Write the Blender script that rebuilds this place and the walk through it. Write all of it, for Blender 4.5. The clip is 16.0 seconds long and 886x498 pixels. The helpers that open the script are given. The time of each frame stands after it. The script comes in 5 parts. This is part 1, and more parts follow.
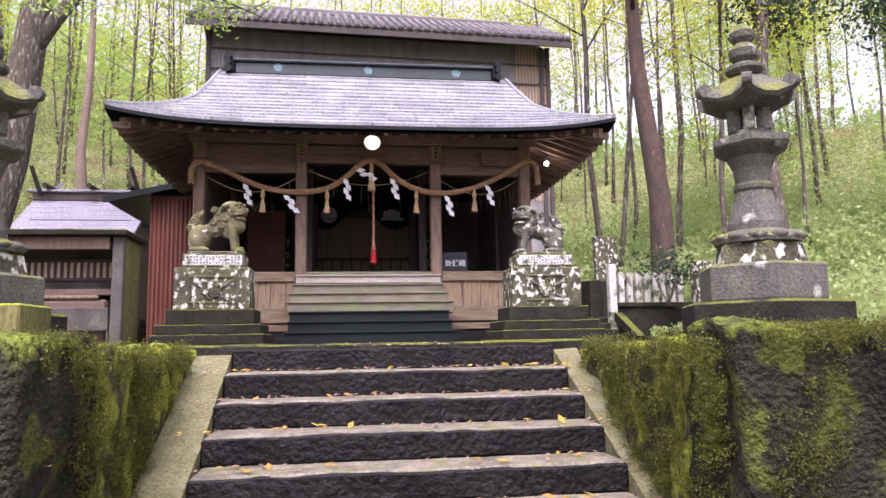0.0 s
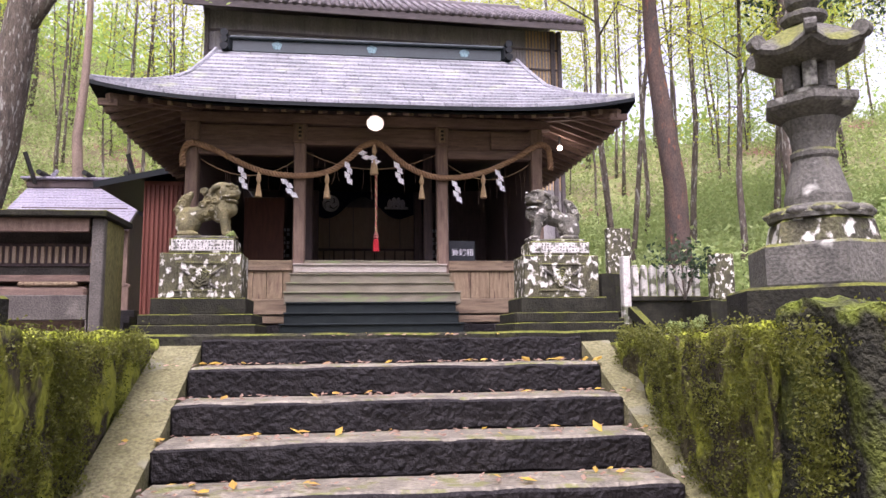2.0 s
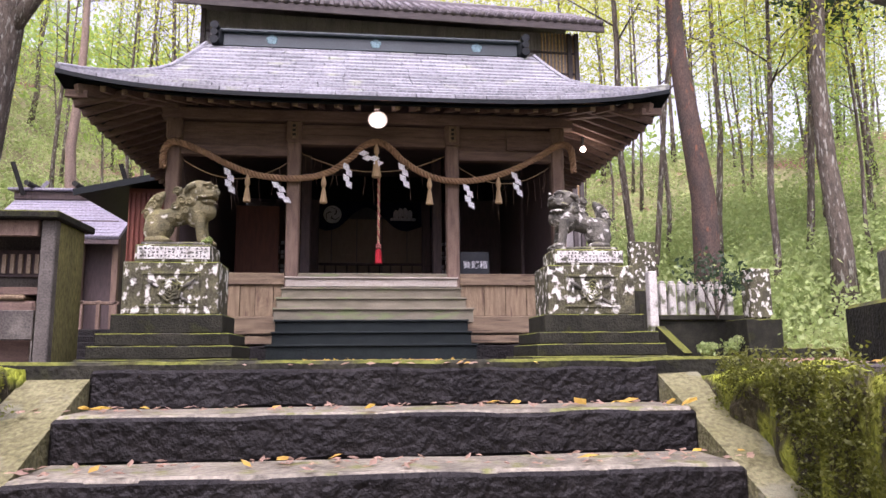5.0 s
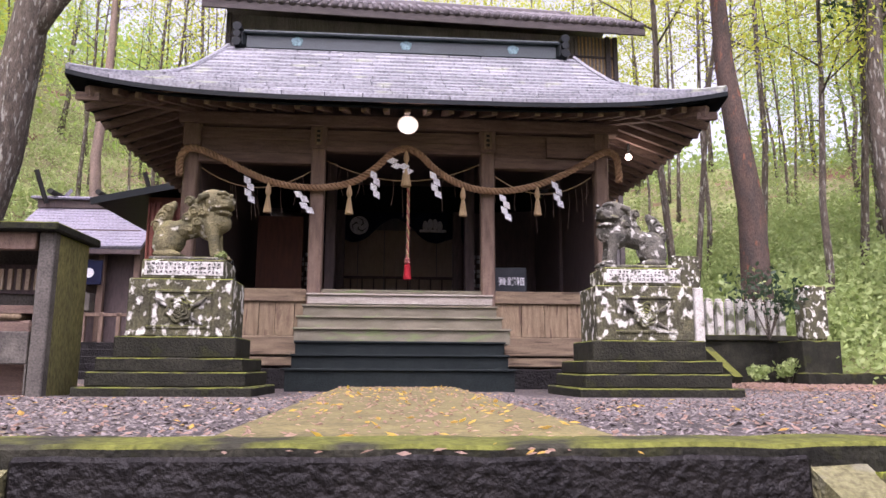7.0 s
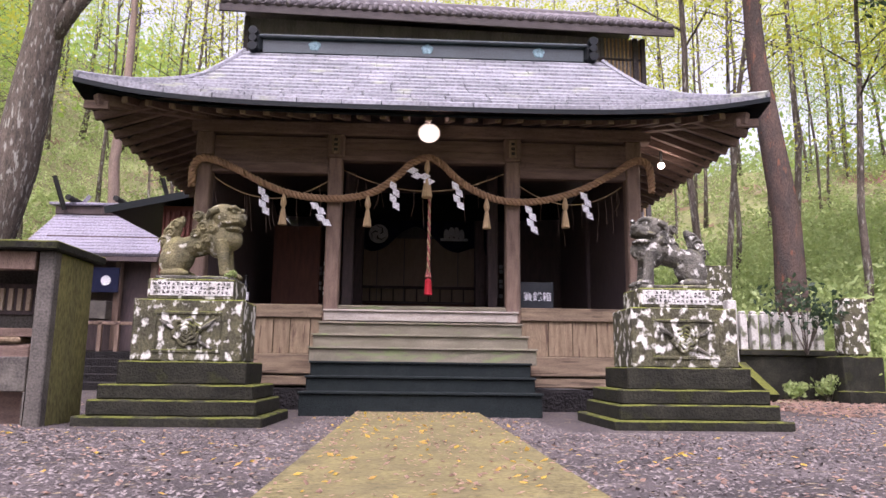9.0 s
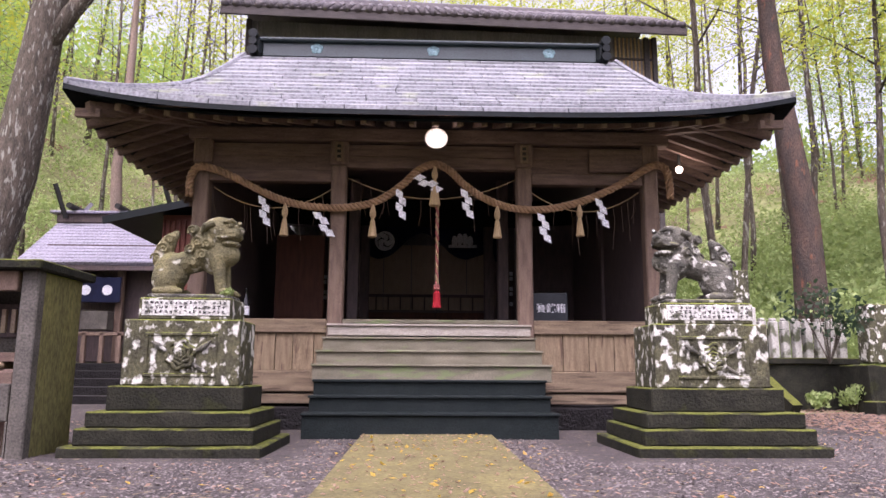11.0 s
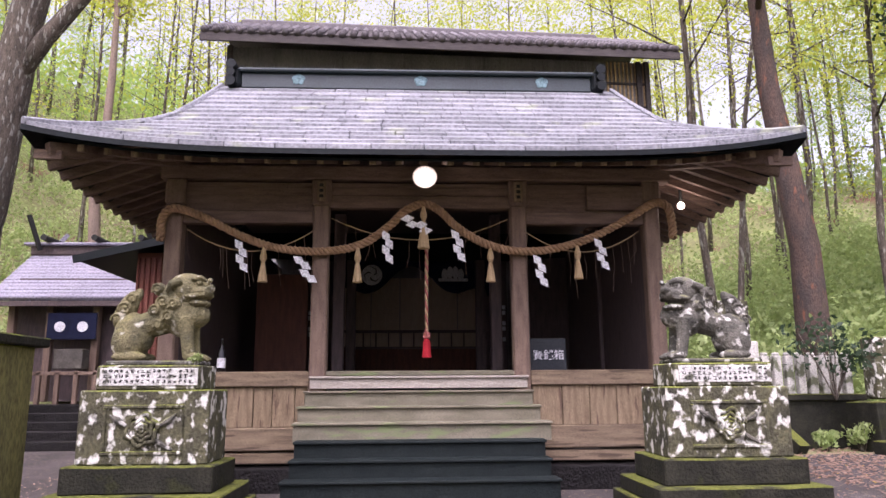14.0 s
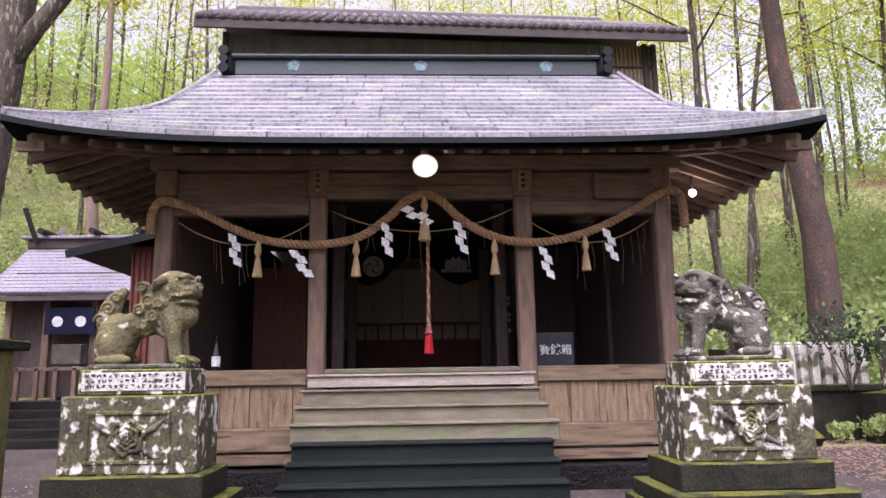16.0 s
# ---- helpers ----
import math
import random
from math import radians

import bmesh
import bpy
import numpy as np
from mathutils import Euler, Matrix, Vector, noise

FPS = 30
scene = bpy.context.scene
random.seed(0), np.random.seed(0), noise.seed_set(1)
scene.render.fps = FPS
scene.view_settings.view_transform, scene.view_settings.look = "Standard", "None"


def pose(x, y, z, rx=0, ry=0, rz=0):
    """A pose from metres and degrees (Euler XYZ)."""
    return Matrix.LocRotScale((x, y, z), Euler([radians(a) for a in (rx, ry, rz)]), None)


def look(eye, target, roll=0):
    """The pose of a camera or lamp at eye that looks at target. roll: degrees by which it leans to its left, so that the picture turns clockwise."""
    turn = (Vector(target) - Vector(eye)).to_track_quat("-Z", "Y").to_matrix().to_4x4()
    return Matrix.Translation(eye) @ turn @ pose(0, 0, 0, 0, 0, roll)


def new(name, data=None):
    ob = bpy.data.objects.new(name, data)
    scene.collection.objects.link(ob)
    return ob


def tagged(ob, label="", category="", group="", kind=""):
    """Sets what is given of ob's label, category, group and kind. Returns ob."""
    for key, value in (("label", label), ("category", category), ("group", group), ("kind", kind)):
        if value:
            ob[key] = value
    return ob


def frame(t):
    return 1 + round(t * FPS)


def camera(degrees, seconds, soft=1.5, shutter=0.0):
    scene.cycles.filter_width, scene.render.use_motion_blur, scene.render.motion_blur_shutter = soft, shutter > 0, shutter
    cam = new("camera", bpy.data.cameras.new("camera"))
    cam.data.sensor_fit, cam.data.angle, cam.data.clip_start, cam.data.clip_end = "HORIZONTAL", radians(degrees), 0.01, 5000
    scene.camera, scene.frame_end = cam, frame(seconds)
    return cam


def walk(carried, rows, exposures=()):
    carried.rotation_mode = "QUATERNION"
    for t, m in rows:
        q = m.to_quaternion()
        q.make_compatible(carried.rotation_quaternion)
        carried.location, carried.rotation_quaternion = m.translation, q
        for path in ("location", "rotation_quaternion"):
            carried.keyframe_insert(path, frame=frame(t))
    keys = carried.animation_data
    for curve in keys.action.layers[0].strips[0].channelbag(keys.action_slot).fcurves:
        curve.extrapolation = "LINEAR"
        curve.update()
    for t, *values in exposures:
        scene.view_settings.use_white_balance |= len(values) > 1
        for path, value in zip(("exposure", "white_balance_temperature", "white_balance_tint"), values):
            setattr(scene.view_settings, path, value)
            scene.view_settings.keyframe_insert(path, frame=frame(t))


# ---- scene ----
cam = camera(64.0, 16.0)

PATH = [
    (0, (-0.401, -12.988, 0.083), (-0.136, -11.023, 0.342), -1.0),
    (0.5, (-0.37, -12.797, 0.063), (-0.113, -10.829, 0.314), -1.1),
    (1, (-0.339, -12.617, 0.077), (-0.088, -10.648, 0.322), -1.1),
    (1.5, (-0.319, -12.434, 0.081), (-0.071, -10.465, 0.324), -0.9),
    (2, (-0.323, -12.228, 0.051), (-0.073, -10.259, 0.298), -0.6),
    (2.5, (-0.294, -12.038, 0.064), (-0.047, -10.069, 0.315), -0.6),
    (3, (-0.248, -11.824, 0.059), (-0.005, -9.856, 0.318), -0.5),
    (3.5, (-0.198, -11.597, 0.051), (0.044, -9.63, 0.318), -0.4),
    (4, (-0.177, -11.365, 0.066), (0.064, -9.399, 0.345), -0.4),
    (6.5, (-0.149, -10.262, 0.2), (0.013, -8.296, 0.527), -0.1),
    (7, (-0.171, -10.099, 0.29), (-0.026, -8.132, 0.62), 0.3),
    (7.5, (-0.205, -9.973, 0.343), (-0.068, -8.005, 0.674), 0.7),
    (8, (-0.184, -9.856, 0.412), (-0.067, -7.887, 0.743), 0.8),
    (8.5, (-0.181, -9.761, 0.453), (-0.077, -7.791, 0.785), 0.8),
    (9, (-0.172, -9.654, 0.541), (-0.084, -7.684, 0.874), 0.7),
    (11.5, (-0.18, -9.154, 0.796), (-0.112, -7.185, 1.137), 0.3),
    (12, (-0.172, -9.061, 0.882), (-0.096, -7.093, 1.232), 0.2),
    (12.5, (-0.157, -8.967, 0.929), (-0.078, -7.001, 1.287), -0.0),
    (13, (-0.162, -8.87, 1.017), (-0.079, -6.906, 1.384), -0.1),
    (13.5, (-0.183, -8.804, 1.098), (-0.09, -6.841, 1.471), -0.2),
    (14, (-0.172, -8.742, 1.171), (-0.073, -6.781, 1.554), -0.4),
    (14.5, (-0.166, -8.662, 1.197), (-0.057, -6.705, 1.594), -0.7),
    (15, (-0.143, -8.589, 1.248), (-0.034, -6.633, 1.65), -0.9),
    (15.5, (-0.145, -8.5, 1.284), (-0.046, -6.538, 1.662), -0.9),
    (16, (-0.128, -8.409, 1.285), (-0.041, -6.442, 1.634), -0.9),
]
walk(cam, [(t, look(eye, aim, roll)) for t, eye, aim, roll in PATH], [(0, 1.2, 6050, 35), (6, 1.1, 6050, 35), (16, 1.0, 6050, 35)])

# ---- light ----
world = bpy.data.worlds.new("sky")
scene.world = world
world.use_nodes = True
wn = world.node_tree
sky = wn.nodes.new("ShaderNodeTexSky")
sky.sky_type = "NISHITA"
sky.sun_disc = False
sky.sun_elevation = radians(62)
sky.sun_rotation = radians(196)
sky.air_density, sky.dust_density, sky.ozone_density = 1.0, 6.0, 0.4
wn.nodes["Background"].inputs[1].default_value = 0.15
overcast = wn.nodes.new("ShaderNodeHueSaturation")
overcast.inputs["Saturation"].default_value = 0.3
overcast.inputs["Value"].default_value = 1.35
wn.links.new(sky.outputs[0], overcast.inputs["Color"])
wn.links.new(overcast.outputs[0], wn.nodes["Background"].inputs[0])
sun_data = bpy.data.lights.new("sun", "SUN")
sun_data.energy, sun_data.angle, sun_data.color = 1.6, radians(30), (1, 0.97, 0.92)
sun = new("sun", sun_data)
sun.matrix_world = look((-5, -17, 34), (0, 0, 0))


# ---- helpers of this scene ----
def mat(name, c1, c2, scale=6.0, rough=0.8, bump=0.3, fine=60.0, stretch=(1, 1, 1), metal=0.0,
        patch=None, patch_scale=5.0, patch_at=0.6, top=None, top_at=0.55, vary=0.0, bump_dist=0.02, glow=None):
    """Two-tone noise colour with grain, optional patches (lichen, peeled paint), optional growth on faces that look up."""
    m = bpy.data.materials.new(name)
    m.use_nodes = True
    nt = m.node_tree
    n, l = nt.nodes, nt.links
    b = n["Principled BSDF"]
    b.inputs["Roughness"].default_value = rough
    b.inputs["Metallic"].default_value = metal
    b.inputs["Specular IOR Level"].default_value = 0.5 if rough < 0.42 else 0.18
    tc = n.new("ShaderNodeTexCoord")
    geo = n.new("ShaderNodeNewGeometry")
    mp = n.new("ShaderNodeMapping")
    mp.inputs["Scale"].default_value = stretch
    l.new(geo.outputs["Position"], mp.inputs[0])

    def noise_node(s, detail=5.0, raw=False):
        t = n.new("ShaderNodeTexNoise")
        t.inputs["Scale"].default_value = s
        t.inputs["Detail"].default_value = detail
        l.new(geo.outputs["Position"] if raw else mp.outputs[0], t.inputs["Vector"])
        return t.outputs["Fac"]

    def ramp(fac, a, c):
        r = n.new("ShaderNodeMapRange")
        r.inputs[1].default_value, r.inputs[2].default_value = a, c
        l.new(fac, r.inputs[0])
        return r.outputs[0]

    def mix(fac, a, c, kind="MIX"):
        x = n.new("ShaderNodeMix")
        x.data_type, x.blend_type = "RGBA", kind
        for sock, v in ((x.inputs[0], fac), (x.inputs[6], a), (x.inputs[7], c)):
            if isinstance(v, bpy.types.NodeSocket):
                l.new(v, sock)
            elif isinstance(v, (int, float)):
                sock.default_value = v
            else:
                sock.default_value = (*v, 1)
        return x.outputs[2]

    f1, f2 = noise_node(scale), noise_node(fine, 3.0)
    streak = stretch != (1, 1, 1) or name.startswith("lichen")
    col = mix(ramp(f1, 0.3, 0.7), c1, c2)
    col = mix(ramp(f2, 0.35, 0.75), col, mix(1.0, col, (0.42, 0.42, 0.42), "MULTIPLY"))
    if vary:
        oi = n.new("ShaderNodeObjectInfo")
        hs = n.new("ShaderNodeHueSaturation")
        l.new(col, hs.inputs["Color"])
        l.new(ramp(oi.outputs["Random"], 0, 1), hs.inputs["Value"])
        hs.inputs["Value"].default_value = 1
        vr = n.new("ShaderNodeMapRange")
        vr.inputs[3].default_value, vr.inputs[4].default_value = 1 - vary, 1 + vary
        l.new(oi.outputs["Random"], vr.inputs[0])
        l.new(vr.outputs[0], hs.inputs["Value"])
        col = hs.outputs[0]
    if patch:
        p = noise_node(patch_scale, 6.0, not streak)
        col = mix(ramp(p, patch_at - 0.02, patch_at + 0.06), col, mix(ramp(f2, 0.3, 0.8), patch, [v * 0.75 for v in patch]))
    if top:
        sx = n.new("ShaderNodeSeparateXYZ")
        l.new(geo.outputs["Normal"], sx.inputs[0])
        add = n.new("ShaderNodeMath")
        add.operation = "MULTIPLY"
        l.new(ramp(sx.outputs[2], -0.35, 0.75), add.inputs[0])
        l.new(ramp(noise_node(4.0, 6.0, True), 0.25, 0.65), add.inputs[1])
        col = mix(ramp(add.outputs[0], top_at - 0.2, top_at + 0.15), col,
                  mix(ramp(f2, 0.3, 0.7), top, [v * 0.45 for v in top]))
    l.new(col, b.inputs["Base Color"])
    if bump:
        bn = n.new("ShaderNodeBump")
        bn.inputs["Strength"].default_value = bump
        bn.inputs["Distance"].default_value = bump_dist
        h = n.new("ShaderNodeMath")
        h.operation = "ADD"
        l.new(f2, h.inputs[0])
        l.new(f1, h.inputs[1])
        l.new(h.outputs[0], bn.inputs["Height"])
        l.new(bn.outputs[0], b.inputs["Normal"])
    if glow:
        b.inputs["Emission Color"].default_value = (*glow[:3], 1)
        b.inputs["Emission Strength"].default_value = glow[3]
    return m


def leaf_mat(name, c1, c2):
    """Thin leaf: diffuse and translucent, hue varying from clump to clump."""
    m = bpy.data.materials.new(name)
    m.use_nodes = True
    nt = m.node_tree
    n, l = nt.nodes, nt.links
    b = n["Principled BSDF"]
    geo = n.new("ShaderNodeNewGeometry")
    oi = n.new("ShaderNodeObjectInfo")
    no = n.new("ShaderNodeTexNoise")
    no.inputs["Scale"].default_value = 0.6
    l.new(geo.outputs["Position"], no.inputs["Vector"])
    add = n.new("ShaderNodeMath")
    add.operation = "ADD"
    l.new(geo.outputs["Random Per Island"], add.inputs[0])
    l.new(no.outputs["Fac"], add.inputs[1])
    add2 = n.new("ShaderNodeMath")
    add2.operation = "MULTIPLY_ADD"
    add2.inputs[1].default_value = 0.4
    add2.inputs[2].default_value = 0.0
    l.new(add.outputs[0], add2.inputs[0])
    rp = n.new("ShaderNodeMix")
    rp.data_type = "RGBA"
    rp.inputs[6].default_value, rp.inputs[7].default_value = (*c1, 1), (*c2, 1)
    l.new(add2.outputs[0], rp.inputs[0])
    l.new(rp.outputs[2], b.inputs["Base Color"])
    b.inputs["Roughness"].default_value = 0.6
    tr = n.new("ShaderNodeBsdfTranslucent")
    l.new(rp.outputs[2], tr.inputs["Color"])
    ms = n.new("ShaderNodeMixShader")
    ms.inputs[0].default_value = 0.58
    l.new(b.outputs[0], ms.inputs[1])
    l.new(tr.outputs[0], ms.inputs[2])
    l.new(ms.outputs[0], n["Material Output"].inputs["Surface"])
    return m


def bx(x0, x1, y0, y1, z0, z1, bev=0.008, into=None):
    """A box with bevelled edges, as a bmesh."""
    bm = into or bmesh.new()
    r = bmesh.ops.create_cube(bm, size=1, matrix=Matrix.Translation(((x0 + x1) / 2, (y0 + y1) / 2, (z0 + z1) / 2))
                              @ Matrix.Diagonal((x1 - x0, y1 - y0, z1 - z0, 1)))
    if bev:
        es = list({e for v in r["verts"] for e in v.link_edges})
        bmesh.ops.bevel(bm, geom=es, offset=bev, segments=1, affect="EDGES")
    return bm


def beam(p, q, w, h, into=None):
    """A box of width w and height h from p to q."""
    bm = into or bmesh.new()
    p, q = Vector(p), Vector(q)
    m = look(p, q)
    d = (q - p).length
    bmesh.ops.create_cube(bm, size=1, matrix=m @ Matrix.Translation((0, 0, -d / 2)) @ Matrix.Diagonal((w, h, d, 1)))
    return bm


def tube(pts, radii, sides=8, into=None):
    """A tapered round rod through the points."""
    bm = into or bmesh.new()
    pts = [Vector(p) for p in pts]
    rings = []
    for i, p in enumerate(pts):
        d = (pts[min(i + 1, len(pts) - 1)] - pts[max(i - 1, 0)]).normalized()
        a = d.cross(Vector((0.13, 0.97, 0.21))).normalized()
        c = d.cross(a)
        r = radii[i] if isinstance(radii, (list, tuple)) else radii
        rings.append([bm.verts.new(p + (a * math.cos(k * 2 * math.pi / sides) + c * math.sin(k * 2 * math.pi / sides)) * r) for k in range(sides)])
    for r0, r1 in zip(rings, rings[1:]):
        for k in range(sides):
            bm.faces.new((r0[k], r0[(k + 1) % sides], r1[(k + 1) % sides], r1[k]))
    bm.faces.new(rings[0][::-1])
    bm.faces.new(rings[-1])
    return bm


def lathe(profile, sides, cx=0, cy=0, turn=0.0, into=None):
    """Rings of (radius, z) closed into a solid with that many sides."""
    bm = into or bmesh.new()
    rings = [[bm.verts.new((cx + r * math.cos(turn + k * 2 * math.pi / sides), cy + r * math.sin(turn + k * 2 * math.pi / sides), z))
              for k in range(sides)] for r, z in profile]
    for r0, r1 in zip(rings, rings[1:]):
        for k in range(sides):
            bm.faces.new((r0[k], r0[(k + 1) % sides], r1[(k + 1) % sides], r1[k]))
    bm.faces.new(rings[0][::-1])
    bm.faces.new(rings[-1])
    return bm


def mesh_of(name, bm, material, smooth=False):
    me = bpy.data.meshes.new(name)
    bm.normal_update()
    bm.to_mesh(me)
    bm.free()
    me.materials.append(material)
    if smooth:
        me.polygons.foreach_set("use_smooth", [True] * len(me.polygons))
    return me


def part(name, bm, material, parent=None, label="", smooth=False):
    ob = new(name, mesh_of(name, bm, material, smooth))
    if parent:
        ob.parent = parent
    if label:
        tagged(ob, label)
    return ob


def thing(name, label, category, group="", at=(0, 0, 0)):
    ob = new(name)
    ob.location = at
    ob.empty_display_size = 0.2
    return tagged(ob, label, category, group)


def raw_mesh(name, verts, faces, material):
    me = bpy.data.meshes.new(name)
    me.from_pydata([tuple(v) for v in verts], [], [tuple(f) for f in faces])
    me.materials.append(material)
    return me


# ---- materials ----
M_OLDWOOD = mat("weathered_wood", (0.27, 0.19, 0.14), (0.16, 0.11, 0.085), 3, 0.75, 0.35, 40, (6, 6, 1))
M_HWOOD = mat("weathered_wood_lying", (0.245, 0.17, 0.13), (0.145, 0.10, 0.08), 3, 0.75, 0.35, 40, (1, 6, 7))
M_PALEWOOD = mat("pale_wood", (0.34, 0.255, 0.16), (0.20, 0.145, 0.09), 3, 0.8, 0.4, 40, (8, 8, 1), patch=(0.12, 0.08, 0.055), patch_scale=2.5)
M_PALEH = mat("pale_wood_lying", (0.30, 0.225, 0.145), (0.15, 0.11, 0.075), 2.5, 0.8, 0.4, 40, (1, 8, 8), patch=(0.09, 0.065, 0.045), patch_scale=2.0, patch_at=0.6)
M_STEPWOOD = mat("step_wood", (0.24, 0.215, 0.155), (0.15, 0.14, 0.095), 3, 0.7, 0.3, 50, (1, 4, 4), patch=(0.16, 0.19, 0.09), patch_scale=2.2)
M_BARE = mat("bare_wood", (0.50, 0.45, 0.38), (0.36, 0.32, 0.27), 4, 0.75, 0.25, 50, (1, 5, 5))
M_GREENSTEP = mat("dark_green_painted_step", (0.007, 0.012, 0.012), (0.013, 0.019, 0.018), 5, 0.7, 0.3, 60)
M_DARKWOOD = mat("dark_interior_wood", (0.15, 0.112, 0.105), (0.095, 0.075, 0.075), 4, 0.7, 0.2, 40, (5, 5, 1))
M_DOORWOOD = mat("red_brown_door_wood", (0.13, 0.055, 0.035), (0.08, 0.035, 0.025), 3, 0.65, 0.2, 40, (6, 6, 1))
M_LATTICE = mat("lattice_wood", (0.62, 0.50, 0.37), (0.5, 0.39, 0.28), 4, 0.7, 0.2, 40, (5, 5, 1))
M_SLATE = mat("roof_slate", (0.285, 0.285, 0.305), (0.19, 0.195, 0.205), 1.2, 0.5, 0.2, 25, patch=(0.30, 0.32, 0.25), patch_scale=1.6, patch_at=0.62, vary=0.16)
M_EDGE = mat("dark_green_copper_edge", (0.006, 0.010, 0.011), (0.004, 0.006, 0.006), 4, 0.45, 0.15, 40)
M_RIDGE = mat("ridge_copper", (0.028, 0.045, 0.047), (0.02, 0.032, 0.033), 3, 0.4, 0.15, 40)
M_CREST = mat("crest_verdigris", (0.22, 0.34, 0.36), (0.16, 0.26, 0.28), 6, 0.5, 0.1, 40)
M_TILE = mat("clay_roof_tile", (0.17, 0.15, 0.15), (0.11, 0.10, 0.105), 3, 0.55, 0.3, 40, vary=0.2)
M_TIN = mat("corrugated_translucent_sheet", (0.30, 0.285, 0.27), (0.20, 0.19, 0.185), 1.2, 0.5, 0.1, 30, (4, 4, 0.5))
M_TINWARM = mat("yellowed_sheet", (0.55, 0.38, 0.19), (0.42, 0.30, 0.16), 2, 0.5, 0.1, 30)
M_STONE = mat("mossy_stone", (0.17, 0.16, 0.135), (0.09, 0.085, 0.07), 4, 0.9, 0.6, 45, top=(0.17, 0.19, 0.035), top_at=0.5)
M_LICHEN = mat("lichen_stone", (0.125, 0.12, 0.065), (0.05, 0.048, 0.033), 6, 0.9, 0.8, 45, (1, 1, 0.8), patch=(0.62, 0.61, 0.54), patch_scale=11, patch_at=0.555, top=(0.16, 0.18, 0.035), top_at=0.62)
M_STATUE = mat("lichened_carved_stone", (0.24, 0.21, 0.105), (0.10, 0.095, 0.055), 6, 0.9, 0.7, 60, patch=(0.5, 0.48, 0.38), patch_scale=9, patch_at=0.62, top=(0.24, 0.22, 0.09), top_at=0.75)
M_STATUE2 = mat("lichened_carved_stone_grey", (0.16, 0.15, 0.12), (0.06, 0.06, 0.05), 7, 0.9, 0.7, 60, patch=(0.46, 0.45, 0.40), patch_scale=11, patch_at=0.575, top=(0.2, 0.2, 0.09), top_at=0.8)
M_TIER = mat("dark_mossy_tier_stone", (0.034, 0.033, 0.022), (0.012, 0.012, 0.009), 4, 0.92, 0.6, 45, top=(0.115, 0.125, 0.024), top_at=0.48)
# step stone near black to hold riser shade; tread stone lighter for light from above
M_STEP = mat("shade_darkened_step_stone", (0.015, 0.013, 0.012), (0.006, 0.005, 0.005), 5, 0.62, 0.9, 30, bump_dist=0.03)
M_TREAD = mat("lit_worn_tread_stone", (0.27, 0.245, 0.185), (0.11, 0.10, 0.075), 7, 0.55, 0.6, 45, patch=(0.13, 0.135, 0.05), patch_scale=9, patch_at=0.57)
M_PEBBLE = mat("gravel_stone", (0.30, 0.26, 0.24), (0.11, 0.095, 0.09), 14, 0.7, 0.3, 60)
M_GREYWOOD = mat("dark_grey_timber", (0.10, 0.085, 0.08), (0.06, 0.052, 0.05), 3, 0.75, 0.3, 40, (1, 6, 7))
M_CURB = mat("mossy_curb_stone", (0.19, 0.18, 0.095), (0.12, 0.115, 0.05), 5, 0.9, 0.7, 60, patch=(0.16, 0.155, 0.10), patch_scale=6)
M_MOSSWALL = mat("moss_covered_wall", (0.10, 0.088, 0.04), (0.028, 0.024, 0.018), 4.5, 0.95, 1.0, 40, (1, 1, 0.45), patch=(0.21, 0.23, 0.03), patch_scale=7, patch_at=0.52, top=(0.30, 0.35, 0.03), top_at=0.5, bump_dist=0.05)
# wet stone of the front walls, darkened so the colour carries the face's shade
M_WETSHADE = mat("shaded_wet_wall_stone", (0.042, 0.042, 0.022), (0.014, 0.014, 0.010), 4.5, 0.9, 1.0, 40, patch=(0.075, 0.09, 0.016), patch_scale=5, patch_at=0.54, top=(0.16, 0.2, 0.025), top_at=0.62, bump_dist=0.05)
M_FENCE = mat("pale_weathered_stone", (0.62, 0.60, 0.54), (0.42, 0.41, 0.36), 4, 0.9, 0.4, 45, patch=(0.12, 0.13, 0.08), patch_scale=4, patch_at=0.56)
M_TUFT = leaf_mat("moss_tufts", (0.05, 0.06, 0.008), (0.19, 0.20, 0.022))
M_FLATSTONE = mat("lantern_stone", (0.15, 0.145, 0.12), (0.085, 0.083, 0.07), 5, 0.85, 0.5, 50, patch=(0.34, 0.34, 0.29), patch_scale=5, patch_at=0.64, top=(0.17, 0.18, 0.05), top_at=0.62)
M_CONC = mat("stained_concrete", (0.14, 0.128, 0.108), (0.065, 0.058, 0.05), 2.5, 0.85, 0.35, 50, patch=(0.16, 0.15, 0.12), patch_scale=1.6)
M_CONCMOSS = mat("algae_concrete", (0.23, 0.21, 0.07), (0.13, 0.125, 0.05), 2.5, 0.9, 0.4, 50, (1, 1, 0.4), patch=(0.30, 0.28, 0.22), patch_scale=2, patch_at=0.63, top=(0.25, 0.28, 0.03))
M_RED = mat("rust_red_sheet", (0.17, 0.058, 0.04), (0.12, 0.042, 0.03), 2, 0.6, 0.2, 40, (3, 3, 0.6))
M_GRAVEL = mat("gravel_ground", (0.115, 0.098, 0.093), (0.06, 0.052, 0.05), 1.3, 0.9, 1.0, 55, patch=(0.30, 0.24, 0.14), patch_scale=14, patch_at=0.63, bump_dist=0.03)
M_PATH = mat("moss_paved_path", (0.21, 0.18, 0.075), (0.12, 0.105, 0.05), 4.0, 0.9, 0.6, 40, patch=(0.15, 0.13, 0.06), patch_scale=6, patch_at=0.58)
M_ROPE = mat("straw_rope", (0.43, 0.27, 0.155), (0.30, 0.185, 0.105), 9, 0.8, 0.4, 80)
